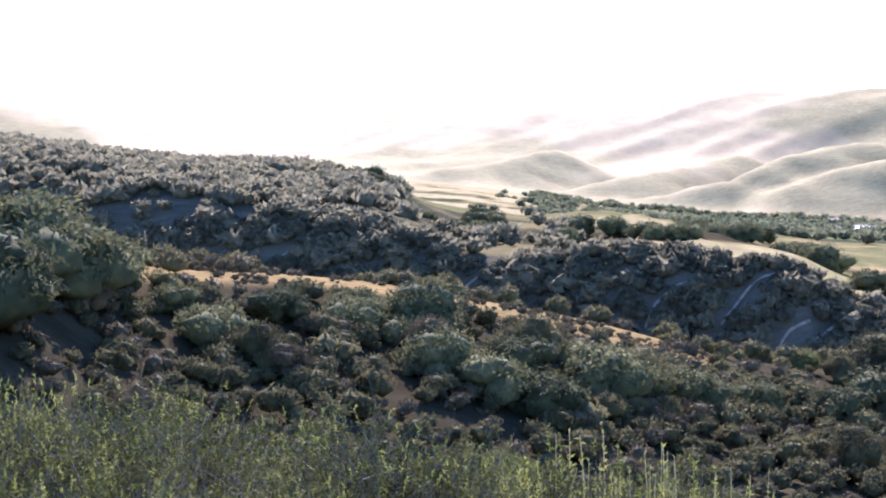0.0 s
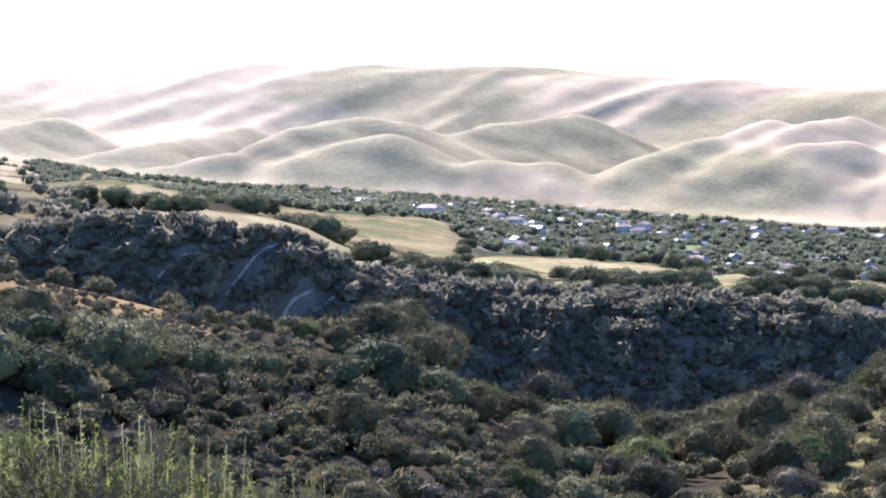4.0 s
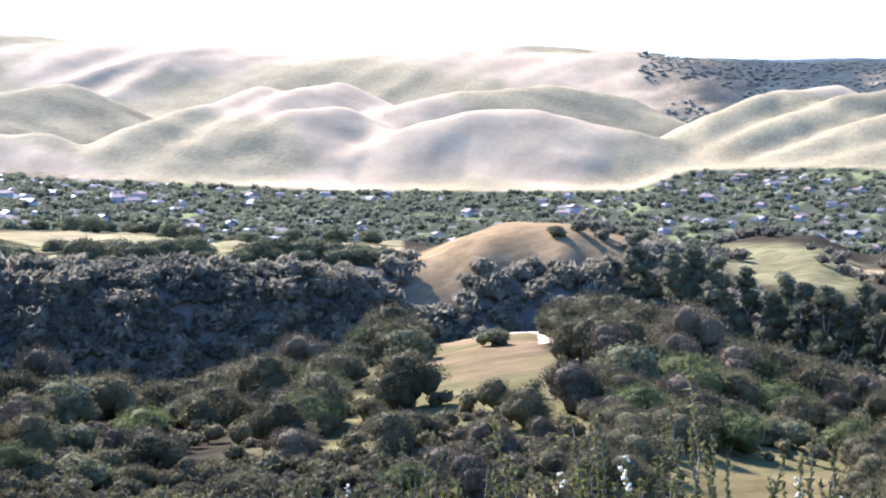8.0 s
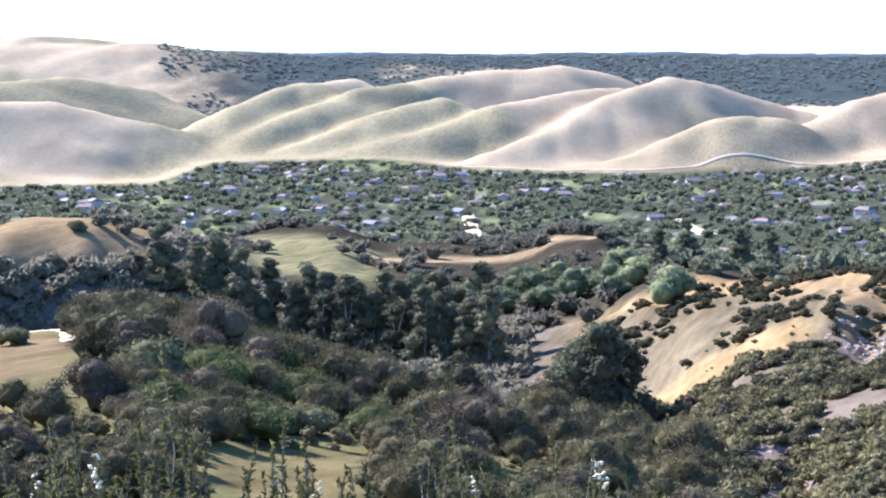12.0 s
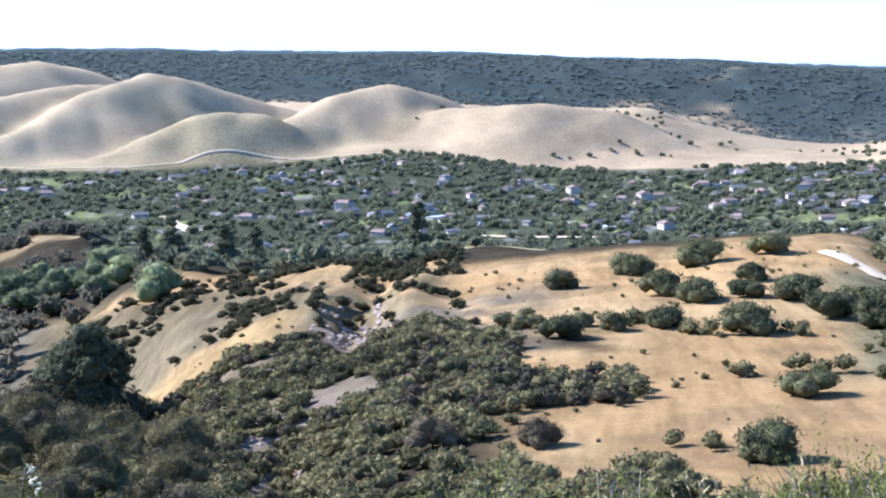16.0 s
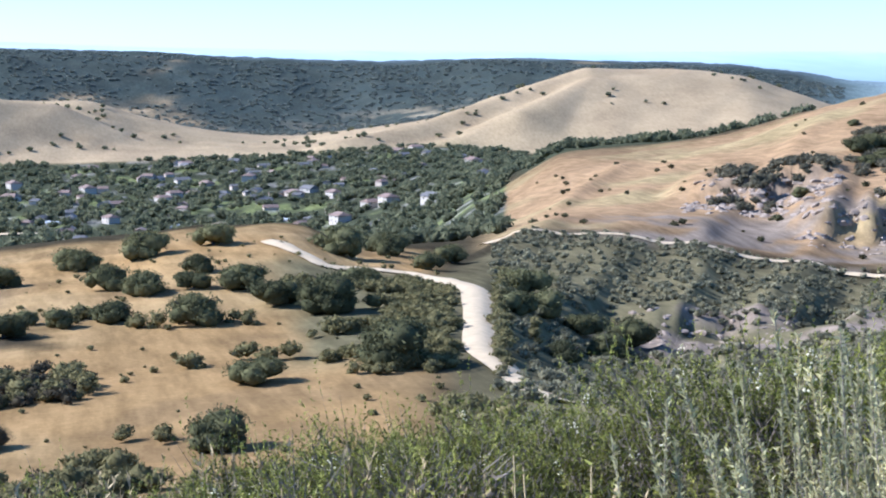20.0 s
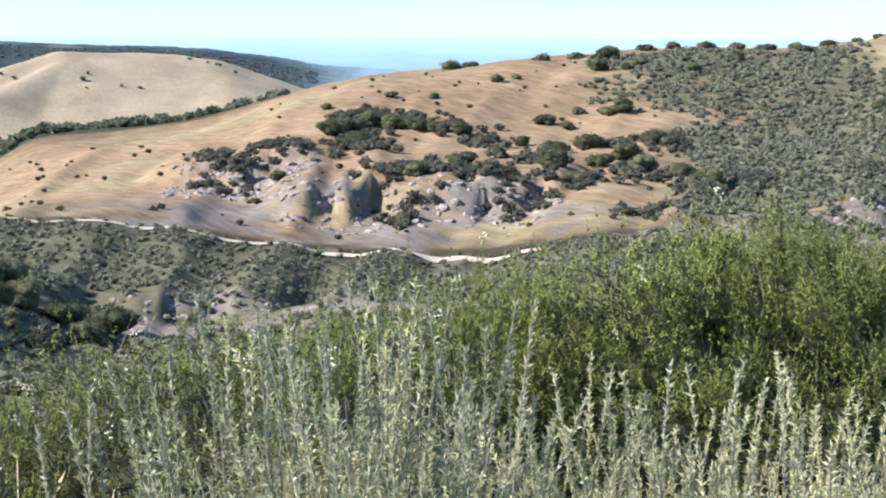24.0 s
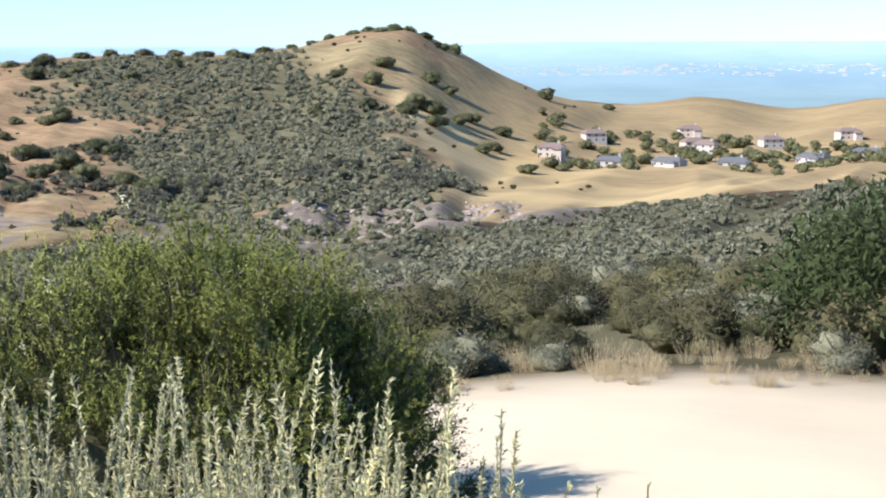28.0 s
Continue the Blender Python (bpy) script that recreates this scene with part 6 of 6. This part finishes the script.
for az, r, el in ((141.3, 4.6, -13.0), (142.6, 4.5, -13.8), (145.8, 4.7, -13.2), (146.2, 4.6, -14.2), (148.2, 4.6, -15), (150.5, 4.6, -15.2)):
    top_at(SAGES, int(az), az, r, el, 0.9, group="sagebrush before the bush")
for az, r, el in ((141.5, 5.2, -11.4), (143.9, 5.2, -12.2), (145.2, 5.2, -12.6), (146.4, 5.2, -12.7)):
    top_at(STALKS, int(az), az, r, el, 0.62, group="flower stalks")

# the far side of the track: low bushes, dry grass, and a broad leafy bush
for k in range(26):
    az, r = 140.5 + 17 * (k + g.random()) / 26, g.uniform(16.3, 22)
    top_at(BUSHES if k % 2 else SAGES, k, az, r, np.interp(az, [140, 145, 150, 157], [-9.8, -9.8, -8.8, -7.5]) - g.uniform(0, 0.5), 1.0, group="bushes beyond the track")
for k in range(64):
    az, r = 140.5 + 17 * g.random(), g.uniform(14.7, 16.6)
    TUFTS.put(k, az, r, random.uniform(0.25, 0.65), group="dry grass beside the track")
CHAPARRAL_BUSHES = Kinds([shrub_kind("chaparral_bush", CHAPARRAL_LEAF, 1.9, 1.2, 221, 5200, 8, "low olive chaparral bush beyond the track", fine=0.017), shrub_kind("chaparral_bush", OLIVE, 1.9, 1.3, 222, 5200, 8, "dense dark chaparral bush beyond the track", fine=0.017),
                         shrub_kind("chaparral_bush", SAGE_GREEN, 1.8, 1.1, 223, 5200, 8, "grey-green chaparral bush beyond the track", fine=0.017)])
for k, (x, y) in enumerate(zip(*scatter(290, 137, 160, 15.8, 48, None, 26))):
    CHAPARRAL_BUSHES.put(k, x, y, random.uniform(0.55, 0.85) * (0.7 + y / 70), group="chaparral beyond the track", sink=0.1)
for k, (x, y) in enumerate(zip(*scatter(64, 138.5, 158, 15.9, 24, None, 27))):
    CHAPARRAL_BUSHES.put(k, x, y, random.uniform(0.3, 0.55), "small olive chaparral bush at the brink of the slope", group="chaparral beside the track", sink=0.08)
TOYON = foliage_material("broad_green_leaves", (0.05, 0.062, 0.022), (0.15, 0.165, 0.06), 2.0, 0.3)
big = tagged(new("leafy_bush"), "broad-leaved green bush at the edge of the track", "shrub")
g2 = np.random.default_rng(61)
v, f = crown(g2, 3.6, 2.4, 14, 2, 16000, 0.05, 0.5, False)
part("stem", mesh_from("stem", *limbs(g2, 3.6, 2.4, 0.05, 6)), BARK, big)
part("crown", mesh_from("crown", v, f, smooth=False), TOYON, big)
big.matrix_basis = Matrix.LocRotScale(on_land(157.2, 16.8) - Vector((0, 0, 0.5)), None, (1.05, 1.05, 1.12))
second = copy_thing(big, Matrix.LocRotScale(on_land(154.8, 19.0) - Vector((0, 0, 0.5)), Euler((0, 0, 2)), (0.75, 0.75, 0.65)))


# ---- rocks and cliffs ----
def boulder_kind(seed, size):
    g = np.random.default_rng(seed)
    v0, f0 = ICO[2]
    n = v0 + 0.0
    for _ in range(7):
        d = g.normal(size=3)
        d /= np.linalg.norm(d)
        cut = g.uniform(0.55, 0.85)
        over = np.maximum(n @ d - cut, 0)[:, None]
        n = n - d * over
    ob = tagged(new("boulder", mesh_from("boulder", n * (size, size * 0.8, size * 0.6), f0, smooth=False)), "pale angular boulder in the chaparral", "rock")
    ob.data.materials.append(STONE)
    return ob


BOULDERS = Kinds([boulder_kind(521, 0.8), boulder_kind(522, 0.7), boulder_kind(523, 0.9)])
for k in range(46):
    az = random.uniform(138.3, 147)
    r = np.interp(az, [139, 141.7, 144, 146.3], [143, 128, 100, 95]) + random.uniform(-5, 4)
    BOULDERS.put(k, az, r, random.uniform(0.6, 1.7), group="boulders on the slope", sink=0.15)
for k in range(90):
    a0, a1, r0, high = (SCARPS + CLIFFS)[k % (len(SCARPS) + 2)]
    BOULDERS.put(k, random.uniform(a0, a1), r0 - random.uniform(-4, 22) * r0 / 400, random.uniform(0.5, 1.8) * r0 / 400, "angular rock fallen below the broken bank", group="rocks below the banks", sink=0.3)


def broken_rock():
    """Blocks and slabs sticking out of the steep banks."""
    g = np.random.default_rng(73)
    v0, f0 = ICO[2]
    pieces = []
    for k in range(900):
        a0, a1, r0, high = (SCARPS + CLIFFS * 3)[int(g.integers(0, len(SCARPS) + 6))]
        az, r = g.uniform(a0, a1), r0 + g.normal(-8, 9) * r0 / 400
        v = v0 * (0.75 + 0.4 * g.random((len(v0), 1)))
        for _ in range(4):
            d = g.normal(size=3)
            d /= np.linalg.norm(d)
            v = v - d * np.maximum(v @ d - g.uniform(0.4, 0.7), 0)[:, None]
        s = g.uniform(0.4, 1.5) * r0 / 400
        q = g.uniform(0, 6.28)
        v = v * (s * g.uniform(0.8, 1.6), s, s * g.uniform(0.5, 0.9))
        pieces.append((np.stack([v[:, 0] * np.cos(q) - v[:, 1] * np.sin(q), v[:, 0] * np.sin(q) + v[:, 1] * np.cos(q), v[:, 2]], -1) + np.array(on_land(az, r)) - (0, 0, s * 0.25), f0))
    ob = new("broken_rock", mesh_from("broken_rock", *join(pieces), smooth=False))
    ob.data.materials.append(STONE)
    tagged(ob, "broken grey-brown rock in the steep banks", "rock", kind="stuff")


broken_rock()


# ---- the city on the far plain ----
g = np.random.default_rng(71)
pieces = []
for k in range(260):
    az, r = g.uniform(140.5, 159), g.uniform(4330, 4500)
    p = on_land(az, r)
    w, d, h = g.uniform(5, 20), g.uniform(4, 8), g.uniform(3, 5.5)
    v, f = box(-w / 2, w / 2, -d / 2, d / 2, -3, h)
    c, s = math.cos(radians(az)), math.sin(radians(az))
    pieces.append((np.stack([v[:, 0] * c + v[:, 1] * s, -v[:, 0] * s + v[:, 1] * c, v[:, 2]], -1) + np.array(p), f))
city = new("far_city", mesh_from("far_city", *join(pieces), smooth=False))
city.data.materials.append(WALL_WHITE)
tagged(city, "pale buildings of a city on the hazy plain", "city", kind="stuff")
